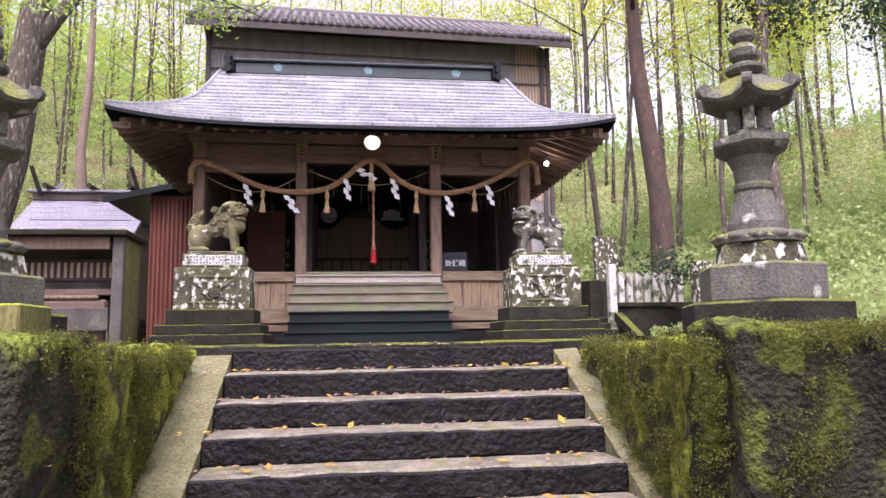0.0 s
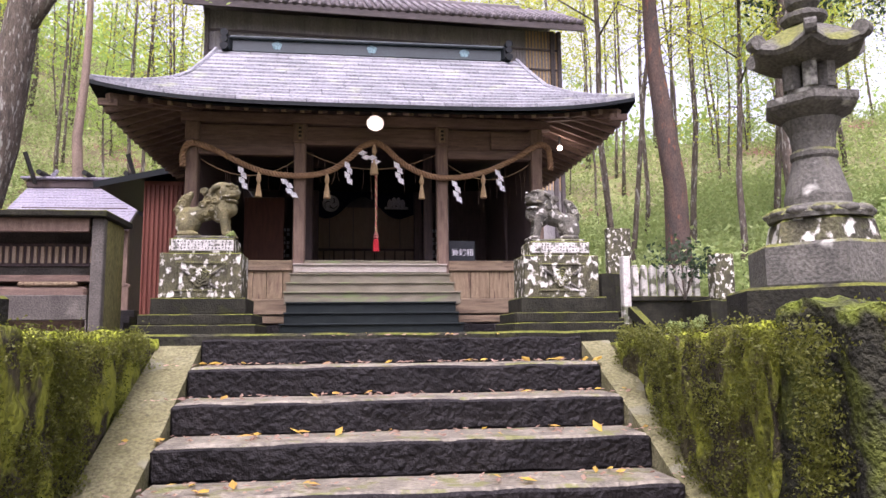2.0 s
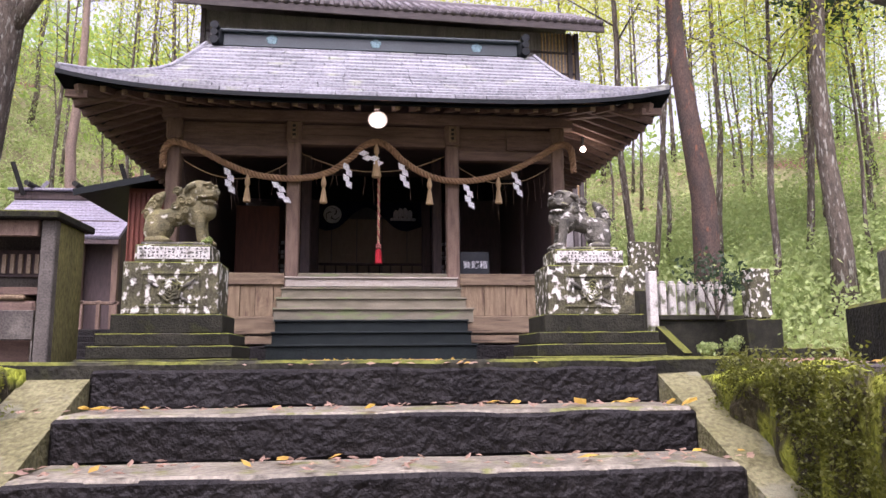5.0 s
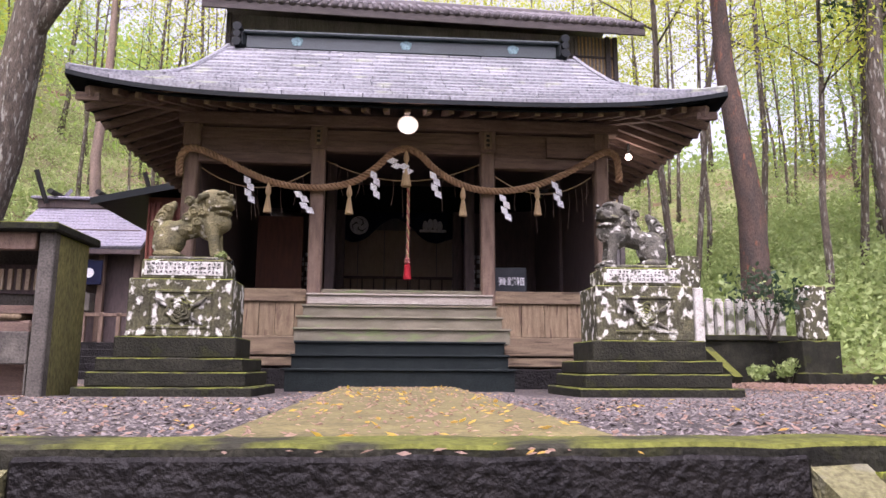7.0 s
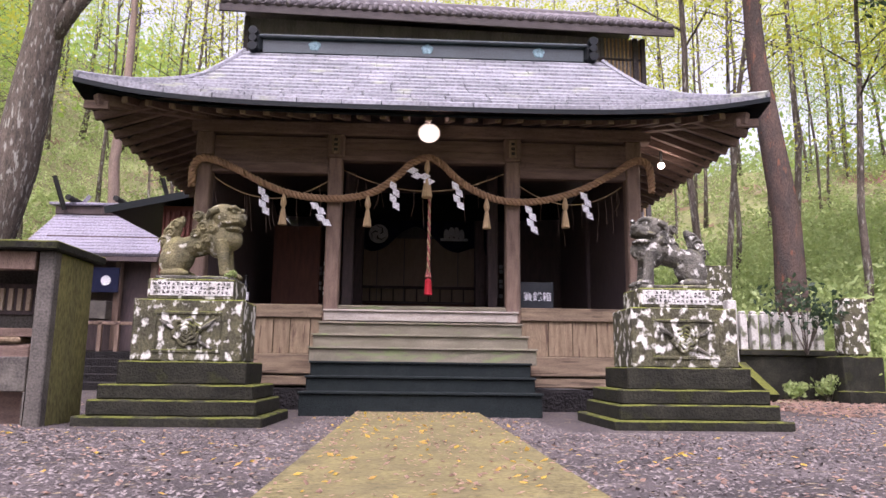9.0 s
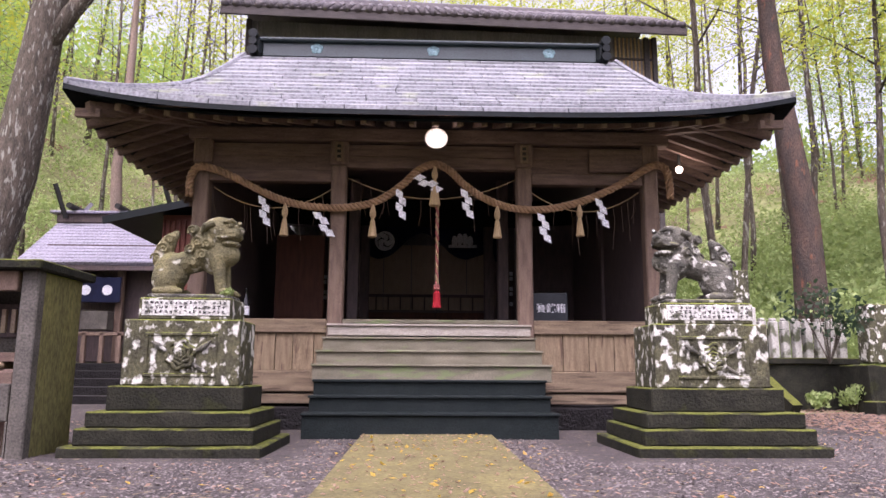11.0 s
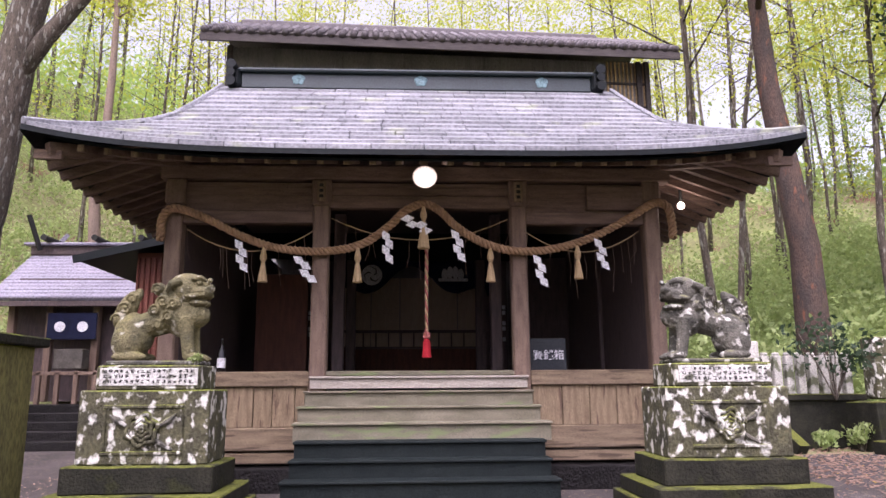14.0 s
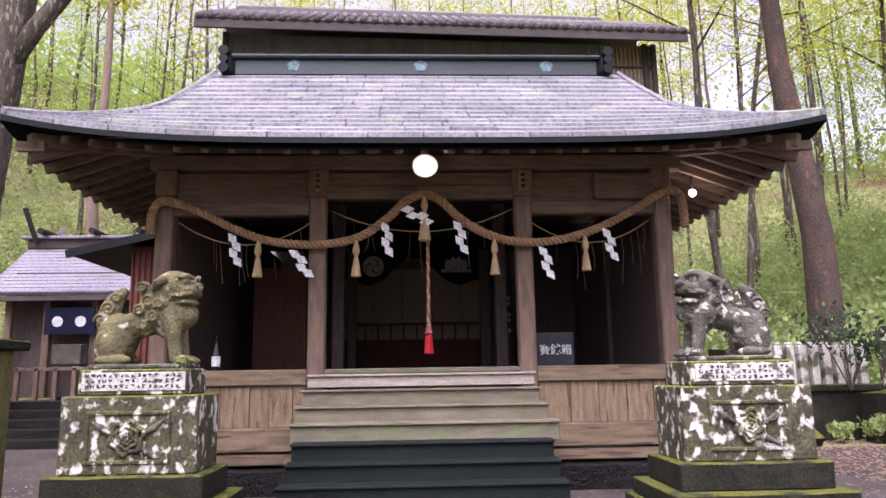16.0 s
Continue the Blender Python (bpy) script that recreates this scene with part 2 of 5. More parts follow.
M_STRAW = mat("straw_tassel", (0.58, 0.43, 0.24), (0.45, 0.31, 0.17), 9, 0.8, 0.4, 80, (6, 6, 1))
M_PAPER = mat("white_paper", (0.85, 0.85, 0.86), (0.78, 0.78, 0.8), 3, 0.7, 0.0, 40)
M_INK = mat("dark_lettering", (0.045, 0.045, 0.04), (0.03, 0.03, 0.03), 5, 0.8, 0.1)
M_REDCLOTH = mat("red_cloth", (0.52, 0.03, 0.04), (0.40, 0.02, 0.03), 12, 0.8, 0.2, 80)
M_BRAID = mat("pink_braided_cord", (0.50, 0.20, 0.17), (0.36, 0.10, 0.09), 30, 0.8, 0.2, 90)
M_NAVY = mat("navy_curtain", (0.012, 0.016, 0.045), (0.008, 0.01, 0.03), 5, 0.85, 0.2, 80)
M_CRESTW = mat("pale_crest_cloth", (0.78, 0.78, 0.8), (0.68, 0.68, 0.7), 5, 0.8, 0.0)
M_LAMPW = mat("white_enamel_shade", (0.85, 0.83, 0.80), (0.8, 0.78, 0.76), 5, 0.4, 0.0, glow=(1.0, 0.93, 0.88, 0.03))
M_BULB = mat("lit_bulb", (1, 0.9, 0.75), (1, 0.9, 0.75), 5, 0.4, 0.0, glow=(1.0, 0.85, 0.62, 4.0))
M_BARK = mat("bark", (0.19, 0.155, 0.12), (0.08, 0.068, 0.055), 4, 0.95, 1.0, 22, (3, 3, 0.7), patch=(0.34, 0.33, 0.28), patch_scale=5, patch_at=0.58, bump_dist=0.04)
M_BARKRED = mat("red_brown_bark", (0.12, 0.08, 0.062), (0.07, 0.058, 0.05), 2.5, 0.95, 0.8, 25, (2, 2, 0.7), patch=(0.20, 0.09, 0.055), patch_scale=3.0, patch_at=0.63, bump_dist=0.04)
M_BARKPALE = mat("pale_bark", (0.34, 0.25, 0.2), (0.26, 0.2, 0.16), 3, 0.95, 0.5, 25, (3, 3, 0.6))
M_LEAF = leaf_mat("yellow_green_leaves", (0.36, 0.48, 0.06), (0.66, 0.58, 0.08))
M_LEAFG = leaf_mat("fresh_green_leaves", (0.26, 0.42, 0.10), (0.48, 0.58, 0.14))
M_LEAFD = leaf_mat("dark_conifer_leaves", (0.025, 0.05, 0.025), (0.05, 0.085, 0.04))
M_UNDER = leaf_mat("undergrowth_leaves", (0.25, 0.345, 0.12), (0.45, 0.51, 0.21))
M_HILL = mat("forest_floor", (0.26, 0.30, 0.11), (0.20, 0.17, 0.10), 0.5, 0.95, 0.6, 8, patch=(0.18, 0.10, 0.07), patch_scale=0.4)
M_FALLEN = leaf_mat("fallen_leaves", (0.62, 0.45, 0.06), (0.42, 0.22, 0.08))
M_DRY = leaf_mat("dry_leaves", (0.42, 0.29, 0.22), (0.24, 0.14, 0.10))
M_GLASS = mat("dark_bottle_glass", (0.015, 0.012, 0.01), (0.01, 0.01, 0.01), 5, 0.12, 0.0)
M_SIGN = mat("black_sign", (0.05, 0.055, 0.06), (0.035, 0.04, 0.045), 4, 0.5, 0.05)
M_TINROOF = mat("painted_metal_roof", (0.34, 0.32, 0.38), (0.27, 0.255, 0.31), 1.0, 0.45, 0.1, 20)
M_MAILRED = mat("faded_red_paint", (0.36, 0.05, 0.05), (0.28, 0.05, 0.045), 5, 0.6, 0.2)


# ---- ground: one sheet, lower approach, terrace and wooded slopes ----
def ground_z(x, y):
    low = y < -10.1 or (-1.6 < x < 1.4 and y < -8.02)
    if low:
        return -1.27
    z = 0.05 * max(0.0, min(1.0, (-y - 2) / 6))
    back = max(0.0, y - 10.5) * 0.5 + max(0.0, -x - 8.5 + max(0, -y) * 0.4) * 0.5
    right = max(0.0, x - 5.2) * 0.2 * max(0.0, min(1.0, (y - 4.6) / 2.5)) + max(0.0, x - 10.0) * 0.16
    rise = back + right
    top = 22.0 if x < 4 else 11.0 + 11.0 * max(0.0, 1 - (x - 4) / 10)
    rise = min(rise, top + (rise - top) * 0.05) if rise > top else rise
    bump = noise.noise((x * 0.25, y * 0.25, 0)) * 0.5 * min(1.0, rise)
    return z + rise + bump


def axis(lo, hi, fixed, near, step, far_step):
    vals = set(fixed)
    v = lo
    while v <= hi:
        vals.add(round(v, 3))
        v += step if near[0] <= v <= near[1] else far_step
    return sorted(vals)


gx = axis(-150, 150, (-1.61, -1.59, 1.39, 1.41), (-16, 18), 0.5, 6)
gy = axis(-80, 160, (-10.11, -10.09, -8.03, -8.01), (-14, 26), 0.5, 6)
gv = [(x, y, ground_z(x, y)) for y in gy for x in gx]
nx = len(gx)
gf = [(j * nx + i, j * nx + i + 1, (j + 1) * nx + i + 1, (j + 1) * nx + i) for j in range(len(gy) - 1) for i in range(nx - 1)]
gme = raw_mesh("ground", gv, gf, M_GRAVEL)
gme.materials.append(M_HILL)
for p in gme.polygons:
    c = p.center
    if c.y > 9.5 or c.x < -8.5 or c.x > 9.2 or (c.x > 5.5 and c.y > 3.6):
        p.material_index = 1
tagged(new("ground", gme), "grey gravel yard rising into a wooded leaf-covered slope", "ground", kind="structure")

path_ob = tagged(part("path", bx(-0.76, 0.62, -7.83, -1.55, 0.0, 0.062, 0.01), M_PATH), "yellowed mossy paved path across the gravel", "path", kind="structure")


# ---- stone stair between mossy walls ----
RISE, RUN, TOPY, TOPZ = 0.15, 0.32, -8.1, 0.062
stair = tagged(thing("stone_stair", "worn stone stair, riser shade and tread light in its colours, strewn with yellow leaves", "stair"), kind="structure")


def rough_block(x0, x1, y0, y1, z0, z1, amp, seed, div=0.12):
    """A stone block whose faces are slightly uneven."""
    bm = bx(x0, x1, y0, y1, z0, z1, 0.012)
    n = int(max(2, (x1 - x0) / div))
    es = [e for e in bm.edges if abs((e.verts[0].co - e.verts[1].co).x) > (x1 - x0) * 0.5]
    bmesh.ops.subdivide_edges(bm, edges=es, cuts=n, use_grid_fill=True)
    for v in bm.verts:
        d = noise.noise_vector(v.co * 5 + Vector((seed, 0, 0))) * amp
        v.co += Vector((0, d.y, d.z))
    return bm


tagged(part("landing", rough_block(-1.62, 1.42, -8.085, -7.835, -0.02, 0.082, 0.009, 2.0), M_TIER), "mossy stone landing edge above the stair", "path", kind="structure")
# riser shade and tread light come from the two stone colours
for k in range(8):
    y0 = TOPY - RUN * k
    z1 = TOPZ - RISE * k
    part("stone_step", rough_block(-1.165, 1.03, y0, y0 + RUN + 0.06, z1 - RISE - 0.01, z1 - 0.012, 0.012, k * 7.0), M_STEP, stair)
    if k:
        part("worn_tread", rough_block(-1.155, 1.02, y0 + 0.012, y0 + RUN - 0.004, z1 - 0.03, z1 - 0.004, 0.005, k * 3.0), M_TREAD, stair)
for x0, x1 in ((-1.40, -1.167), (1.032, 1.2)):
    bm = beam(((x0 + x1) / 2, -7.95, TOPZ - 0.09), ((x0 + x1) / 2, -7.95 - RUN * 9, TOPZ - 0.09 - RISE * 9), x1 - x0, 0.2)
    bmesh.ops.subdivide_edges(bm, edges=bm.edges[:], cuts=10, use_grid_fill=True)
    for v in bm.verts:
        v.co += noise.noise_vector(v.co * 6) * 0.012
    part("sloping_curb", bm, M_CURB, stair, "moss-yellowed sloping stone curb")


def moss_wall(name, x0, x1, y0, y1, z0, z1, crown, label, material=None, splay=0.0):
    """A retaining wall block, lumpy with moss; crown(x, y) raises its top."""
    bm = bmesh.new()
    bmesh.ops.create_cube(bm, size=1, matrix=Matrix.Translation(((x0 + x1) / 2, (y0 + y1) / 2, (z0 + z1) / 2)) @ Matrix.Diagonal((x1 - x0, y1 - y0, z1 - z0, 1)))
    for ax, cuts in ((0, int((x1 - x0) / 0.05)), (1, int((y1 - y0) / 0.05)), (2, int((z1 - z0) / 0.05))):
        es = [e for e in bm.edges if abs((e.verts[0].co - e.verts[1].co)[ax]) > 0.04 and
              abs((e.verts[0].co - e.verts[1].co)[(ax + 1) % 3]) < 0.001 and abs((e.verts[0].co - e.verts[1].co)[(ax + 2) % 3]) < 0.001]
        bmesh.ops.subdivide_edges(bm, edges=es, cuts=min(cuts, 90), use_grid_fill=True)
    for v in bm.verts:
        c = v.co.copy()
        if c.z > z1 - 0.3:
            v.co.z += crown(c.x, c.y) * (c.z - z1 + 0.3) / 0.3
        big = noise.noise_vector(Vector((c.x * 3, c.y * 3, c.z * 1.6))) * 0.05
        small = noise.noise_vector(c * 16) * 0.024
        hang = noise.noise_vector(Vector((c.x * 11, c.y * 11, c.z * 2.2))) * 0.04
        v.co += big + small + hang * min(1.0, (z1 - c.z) * 4 + 0.3) + noise.noise_vector(c * 38) * 0.012
        v.co.x += splay * max(0.0, -8.3 - c.y)
    ob = part(name, bm, material or M_MOSSWALL, None, smooth=True)
    return tagged(ob, label, "wall", kind="structure")


moss_wall("wall_right", 1.1, 4.6, -10.38, -9.95, -1.3, 0.06, lambda x, y: 0.09 * max(0, 1 - abs(x - 1.25) * 1.5), "wet stone retaining wall with its shade coloured in, topped with moss", M_WETSHADE)
moss_wall("wall_right_inner", 1.2, 1.75, -9.95, -8.05, -1.3, 0.03, lambda x, y: 0.05 * max(0.0, -8.8 - y), "moss-hung stone wall beside the stair", None, -0.07)
moss_wall("wall_left", -5.0, -1.43, -10.6, -9.95, -1.3, 0.06, lambda x, y: 0.06 * max(0, 1 - abs(x + 1.5) * 1.5), "wet stone retaining wall with its shade coloured in, topped with moss", M_WETSHADE)
moss_wall("wall_left_inner", -1.95, -1.42, -9.95, -8.05, -1.3, 0.05, lambda x, y: 0.03, "moss-hung stone wall beside the stair")

# ---- shrine hall ----
hall = thing("shrine_hall", "weathered wooden shrine hall with curved slate roof", "shrine")
SILL, LINTEL = 1.37, 3.19
POSTS = (-3.05, -1.25, 1.22, 2.93)
for x in POSTS:
    part("post", bx(x - 0.1, x + 0.1, -0.1, 0.1, 0.95 if abs(x) < 2 else 0.25, 3.42, 0.02), M_OLDWOOD, hall, "grey-brown square timber post")
    for y in (2.4, 4.8):
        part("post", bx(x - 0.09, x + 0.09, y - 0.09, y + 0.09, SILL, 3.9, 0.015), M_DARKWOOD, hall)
# front beams between and above the posts
for i in range(3):
    a, b = POSTS[i] + 0.1, POSTS[i + 1] - 0.1
    zb = LINTEL if i != 1 else LINTEL + 0.2
    part("lintel", bx(a, b, -0.075, 0.075, zb, zb + 0.16, 0.012), M_HWOOD, hall)
    part("head_panel", bx(a, b, -0.03, 0.03, zb + 0.16, 3.72, 0.004), M_HWOOD, hall)
    part("head_rail", bx(a, b, -0.05, 0.05, 3.55, 3.66, 0.01), M_HWOOD, hall)
    part("floor_sill", bx(a, b, -0.09, 0.09, 1.19 if i != 1 else 1.31, SILL, 0.012), M_PALEH if i != 1 else M_STEPWOOD, hall, "pale worn sill beam")
for x in POSTS:
    part("capital", bx(x - 0.12, x + 0.12, -0.12, 0.12, 3.42, 3.75, 0.02), M_OLDWOOD, hall)
for x in POSTS[1:3]:
    t = part("name_plate", bx(x - 0.055, x + 0.055, -0.145, -0.121, 3.46, 3.72, 0.006), M_PALEWOOD, hall, "small pale framed nameplate")
    for k in range(3):
        part("lettering", bx(x - 0.025, x + 0.025, -0.151, -0.146, 3.5 + k * 0.07, 3.54 + k * 0.07, 0), M_INK, t)
part("plate_beam", bx(-3.25, 3.2, -0.11, 0.11, 3.75, 3.93, 0.015), M_HWOOD, hall)
part("name_board", bx(2.1, 2.85, -0.11, -0.035, 3.37, 3.68, 0.01), M_HWOOD, hall, "plain brown wooden board")
# skirt of upright boards under the floor
r = random.Random(3)
for a, b in ((-2.88, -1.36), (1.33, 2.83)):
    x = a
    while x < b - 0.05:
        w = min(r.uniform(0.22, 0.4), b - x)
        part("skirt_board", bx(x + 0.004, x + w - 0.004, -0.045 + r.uniform(-0.006, 0.006), 0.0, 0.72, 1.188, 0.004), M_PALEWOOD, hall)
        x += w
    part("foot_beam", bx(a, b, -0.075, 0.05, 0.45, 0.718, 0.015), M_PALEH, hall)
    part("foot_beam", bx(a + 0.02, b, -0.05, 0.05, 0.3, 0.43, 0.015), M_PALEH, hall)
    part("foundation_stone", rough_block(a - 0.1, b + 0.1, -0.25, 0.3, -0.1, 0.27, 0.02, a), M_STEP, hall, "dark mossy foundation stones")
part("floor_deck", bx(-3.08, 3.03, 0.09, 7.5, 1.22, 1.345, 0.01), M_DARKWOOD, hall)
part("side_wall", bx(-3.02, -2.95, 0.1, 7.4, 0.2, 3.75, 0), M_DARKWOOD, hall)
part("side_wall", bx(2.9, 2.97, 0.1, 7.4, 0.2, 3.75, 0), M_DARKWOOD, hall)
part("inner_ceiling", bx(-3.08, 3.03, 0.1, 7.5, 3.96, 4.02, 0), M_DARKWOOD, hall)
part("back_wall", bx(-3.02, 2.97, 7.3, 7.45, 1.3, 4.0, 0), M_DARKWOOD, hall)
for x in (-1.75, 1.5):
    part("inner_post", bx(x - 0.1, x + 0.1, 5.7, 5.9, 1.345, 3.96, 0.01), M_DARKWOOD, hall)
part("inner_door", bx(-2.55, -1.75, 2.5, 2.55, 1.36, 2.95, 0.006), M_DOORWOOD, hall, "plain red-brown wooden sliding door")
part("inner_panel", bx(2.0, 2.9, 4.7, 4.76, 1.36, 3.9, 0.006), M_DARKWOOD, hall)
# lattice doors of the inner shrine
for x0, x1 in ((-1.6, -0.97), (-0.95, -0.35), (-0.33, 0.27), (0.29, 0.89), (0.91, 1.35)):
    d = part("lattice_door", bx(x0, x1, 6.5, 6.54, 1.4, 3.5, 0.006), M_LATTICE, hall, "pale wooden lattice door")
    for k in range(9):
        xx = x0 + 0.04 + k * (x1 - x0 - 0.08) / 8
        part("slat", bx(xx - 0.012, xx + 0.012, 6.47, 6.498, 2.35, 3.1, 0), M_LATTICE, d)
    for k in range(4):
        zz = 2.4 + k * 0.22
        part("rail", bx(x0 + 0.02, x1 - 0.02, 6.455, 6.468, zz - 0.012, zz + 0.012, 0), M_LATTICE, d)
rl = part("inner_railing", bx(-1.65, 1.4, 6.0, 6.06, 2.28, 2.34, 0.005), M_DARKWOOD, hall, "dark lattice railing")
part("rail", bx(-1.65, 1.4, 6.0, 6.06, 1.95, 2.0, 0.005), M_DARKWOOD, rl)
for k in range(24):
    xx = -1.62 + k * 0.13
    part("slat", bx(xx, xx + 0.03, 6.015, 6.045, 2.0, 2.28, 0), M_LATTICE if k % 2 else M_DARKWOOD, rl)
part("panel", bx(-1.65, 1.4, 6.02, 6.05, 1.345, 1.95, 0), M_DOORWOOD, rl)
for x0 in (-2.25, 1.55):
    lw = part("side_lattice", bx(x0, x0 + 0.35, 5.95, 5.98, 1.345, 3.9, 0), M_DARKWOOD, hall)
    for k in range(7):
        for j in range(3):
            part("pane", bx(x0 + 0.04 + j * 0.1, x0 + 0.11 + j * 0.1, 5.935, 5.949, 2.1 + k * 0.11, 2.18 + k * 0.11, 0), M_CRESTW if (k + j) % 3 else M_DARKWOOD, lw)

# wooden stair of the hall: bare top boards, green-painted lower ones
STEPS = ((0.0, 1.30, 1.30, M_BARE), (-0.22, 1.34, 1.13, M_STEPWOOD), (-0.46, 1.38, 0.96, M_STEPWOOD), (-0.71, 1.42, 0.79, M_STEPWOOD),
         (-0.96, 1.33, 0.61, M_GREENSTEP), (-1.2, 1.34, 0.44, M_GREENSTEP), (-1.44, 1.38, 0.265, M_GREENSTEP))
for i, (yb, hw, zt, m) in enumerate(STEPS):
    bot = STEPS[i + 1][2] - 0.02 if i + 1 < len(STEPS) else -0.05
    nb = STEPS[i + 1][0] if i + 1 < len(STEPS) else -1.8
    cxx = -0.03 if hw < 1.4 else 0.0
    st = part("stair_step", bx(cxx - hw, cxx + hw, yb - 0.02 if i else -0.13, 0.0 if i else -0.095, bot if i else 1.16, zt - 0.022, 0.006), m, hall)
    part("tread_board", bx(cxx - hw - 0.012, cxx + hw + 0.012, yb - 0.05 if i else -0.16, yb + 0.26 if i else 0.0, zt - 0.02, zt + 0.008, 0.006), m, st)

# ---- curved roof ----
EY, RY, EX, RZ = -1.44, 1.65, 4.26, 5.75


def roof_half(s):
    return 4.26 - (4.26 - 3.24) * s / 0.466 if s < 0.466 else 3.24 - 0.19 * (s - 0.466) / 0.534


def rise_of(s):
    return 2.03 * (0.83 * s + 0.17 * s * s)


def roof_front(u, s, side=-1):
    """Point of the front (side -1) or rear slope; u across from -1 to 1, s from eave to ridge."""
    x = u * roof_half(s)
    r = max(0.0, 1 - s / 0.466)
    z = 3.72 + rise_of(s) + 0.25 * abs(u) ** 4 * r * r
    y = EY + (RY - EY) * s
    return Vector((x, y if side < 0 else 2 * RY - y, z))


def roof_side(v, r, sx):
    """Point of a side skirt; v along from -1 to 1, r from eave to gable."""
    s = 0.466 * r
    y = RY + v * ((RY - EY) - (RY - EY) * s)
    z = 3.72 + rise_of(s) + 0.25 * abs(v) ** 4 * (1 - r) ** 2
    return Vector((sx * roof_half(s), y, z))


def shell(fn, nu, nv, thick, material, name, parent, label=""):
    """A solid sheet over a parametric surface fn(a, b) for a in -1..1, b in 0..1."""
    bm = bmesh.new()
    grids = []
    for dz in (0, -thick):
        grids.append([[bm.verts.new(fn(-1 + 2 * i / nu, j / nv) + Vector((0, 0, dz))) for i in range(nu + 1)] for j in range(nv + 1)])
    for g, flip in ((grids[0], False), (grids[1], True)):
        for j in range(nv):
            for i in range(nu):
                f = [g[j][i], g[j][i + 1], g[j + 1][i + 1], g[j + 1][i]]
                bm.faces.new(f[::-1] if flip else f)
    edge = [(0, i) for i in range(nu + 1)] + [(j, nu) for j in range(1, nv + 1)] + [(nv, i) for i in range(nu - 1, -1, -1)] + [(j, 0) for j in range(nv - 1, 0, -1)]
    for (j0, i0), (j1, i1) in zip(edge, edge[1:] + edge[:1]):
        bm.faces.new((grids[0][j0][i0], grids[1][j0][i0], grids[1][j1][i1], grids[0][j1][i1]))
    bmesh.ops.recalc_face_normals(bm, faces=bm.faces)
    return part(name, bm, material, parent, label)


roof = shell(lambda u, s: roof_front(u, s) - Vector((0, 0, 0.03)), 40, 14, 0.06, M_EDGE, "roof", hall, "curved roof with dark copper eave edge")
shell(lambda u, s: roof_front(u, s, 1) - Vector((0, 0, 0.03)), 20, 8, 0.13, M_EDGE, "rear_roof", hall)
for sx in (-1, 1):
    shell(lambda v, rr: roof_side(v, rr, sx) - Vector((0, 0, 0.03)), 24, 5, 0.08, M_EDGE, "side_roof", hall)
    shell(lambda v, rr: roof_side(v, rr, sx), 24, 5, 0.028, M_SLATE, "side_slates", hall)
    bm = bmesh.new()
    vs = [bm.verts.new((sx * x, y, z)) for x, y, z in ((3.24, -0.05, 4.46), (3.24, 2 * RY + 0.05, 4.46), (3.03, RY, 5.7))]
    f = bm.faces.new(vs)
    g = bmesh.ops.extrude_face_region(bm, geom=[f])
    bmesh.ops.translate(bm, verts=[v for v in g["geom"] if isinstance(v, bmesh.types.BMVert)], vec=(-sx * 0.06, 0, 0))
    part("gable", bm, M_DARKWOOD, hall)
    # lower dark moulding under the raised corner
    shell(lambda v, rr: roof_side(v, rr * 0.25, sx) * 1.0 + Vector((-sx * 0.14, 0.0, -0.085)), 20, 1, 0.035, M_EDGE, "eave_moulding", hall)
shell(lambda u, s: Vector((roof_front(u, s * 0.08).x * 0.965, roof_front(u, s * 0.08).y + 0.14, roof_front(u, s * 0.08).z - 0.088)), 40, 1, 0.03, M_EDGE, "eave_moulding", hall)
# soffit boards and rafters
for sx in (-1, 1):
    bm = bmesh.new()
    for yy in np.arange(-1.2, 4.6, 0.3):
        xi = 3.0 + 1.3 * max(0.0, -0.5 - yy)
        beam((sx * xi, yy, 4.0 - 0.367 * (xi - 3.0)), (sx * 4.2, yy, 3.56 + 0.16 * abs((yy - RY) / 3.1) ** 4), 0.07, 0.1, bm)
        part("side_rafter", bm, M_HWOOD, hall)
        bm = bmesh.new()
    part("soffit", beam((sx * 2.95, 1.65, 4.1), (sx * 4.1, 1.65, 3.69), 3.7, 0.02), M_HWOOD, hall)
    part("corner_rafter", beam((sx * 2.95, 0.05, 4.0), (sx * 4.05, -1.25, 3.72), 0.11, 0.14), M_HWOOD, hall)
for k in range(27):
    x = -3.72 + k * 0.287
    part("rafter", beam((x * 0.97, 0.0, 4.03), (x, -1.2, 3.635 + 0.2 * abs(x / EX) ** 4), 0.075, 0.085), M_HWOOD, hall)
    part("rafter_tip", bx(x - 0.036, x + 0.036, -1.225, -1.195, 3.59 + 0.2 * abs(x / EX) ** 4, 3.67 + 0.2 * abs(x / EX) ** 4, 0.004), M_PALEWOOD, hall)
part("soffit", beam((0, 0.1, 4.16), (0, -1.28, 3.74), 6.9, 0.02), M_HWOOD, hall)
part("wall_above", bx(-2.95, 2.9, 0.02, 0.08, 3.9, 4.3, 0), M_DARKWOOD, hall)

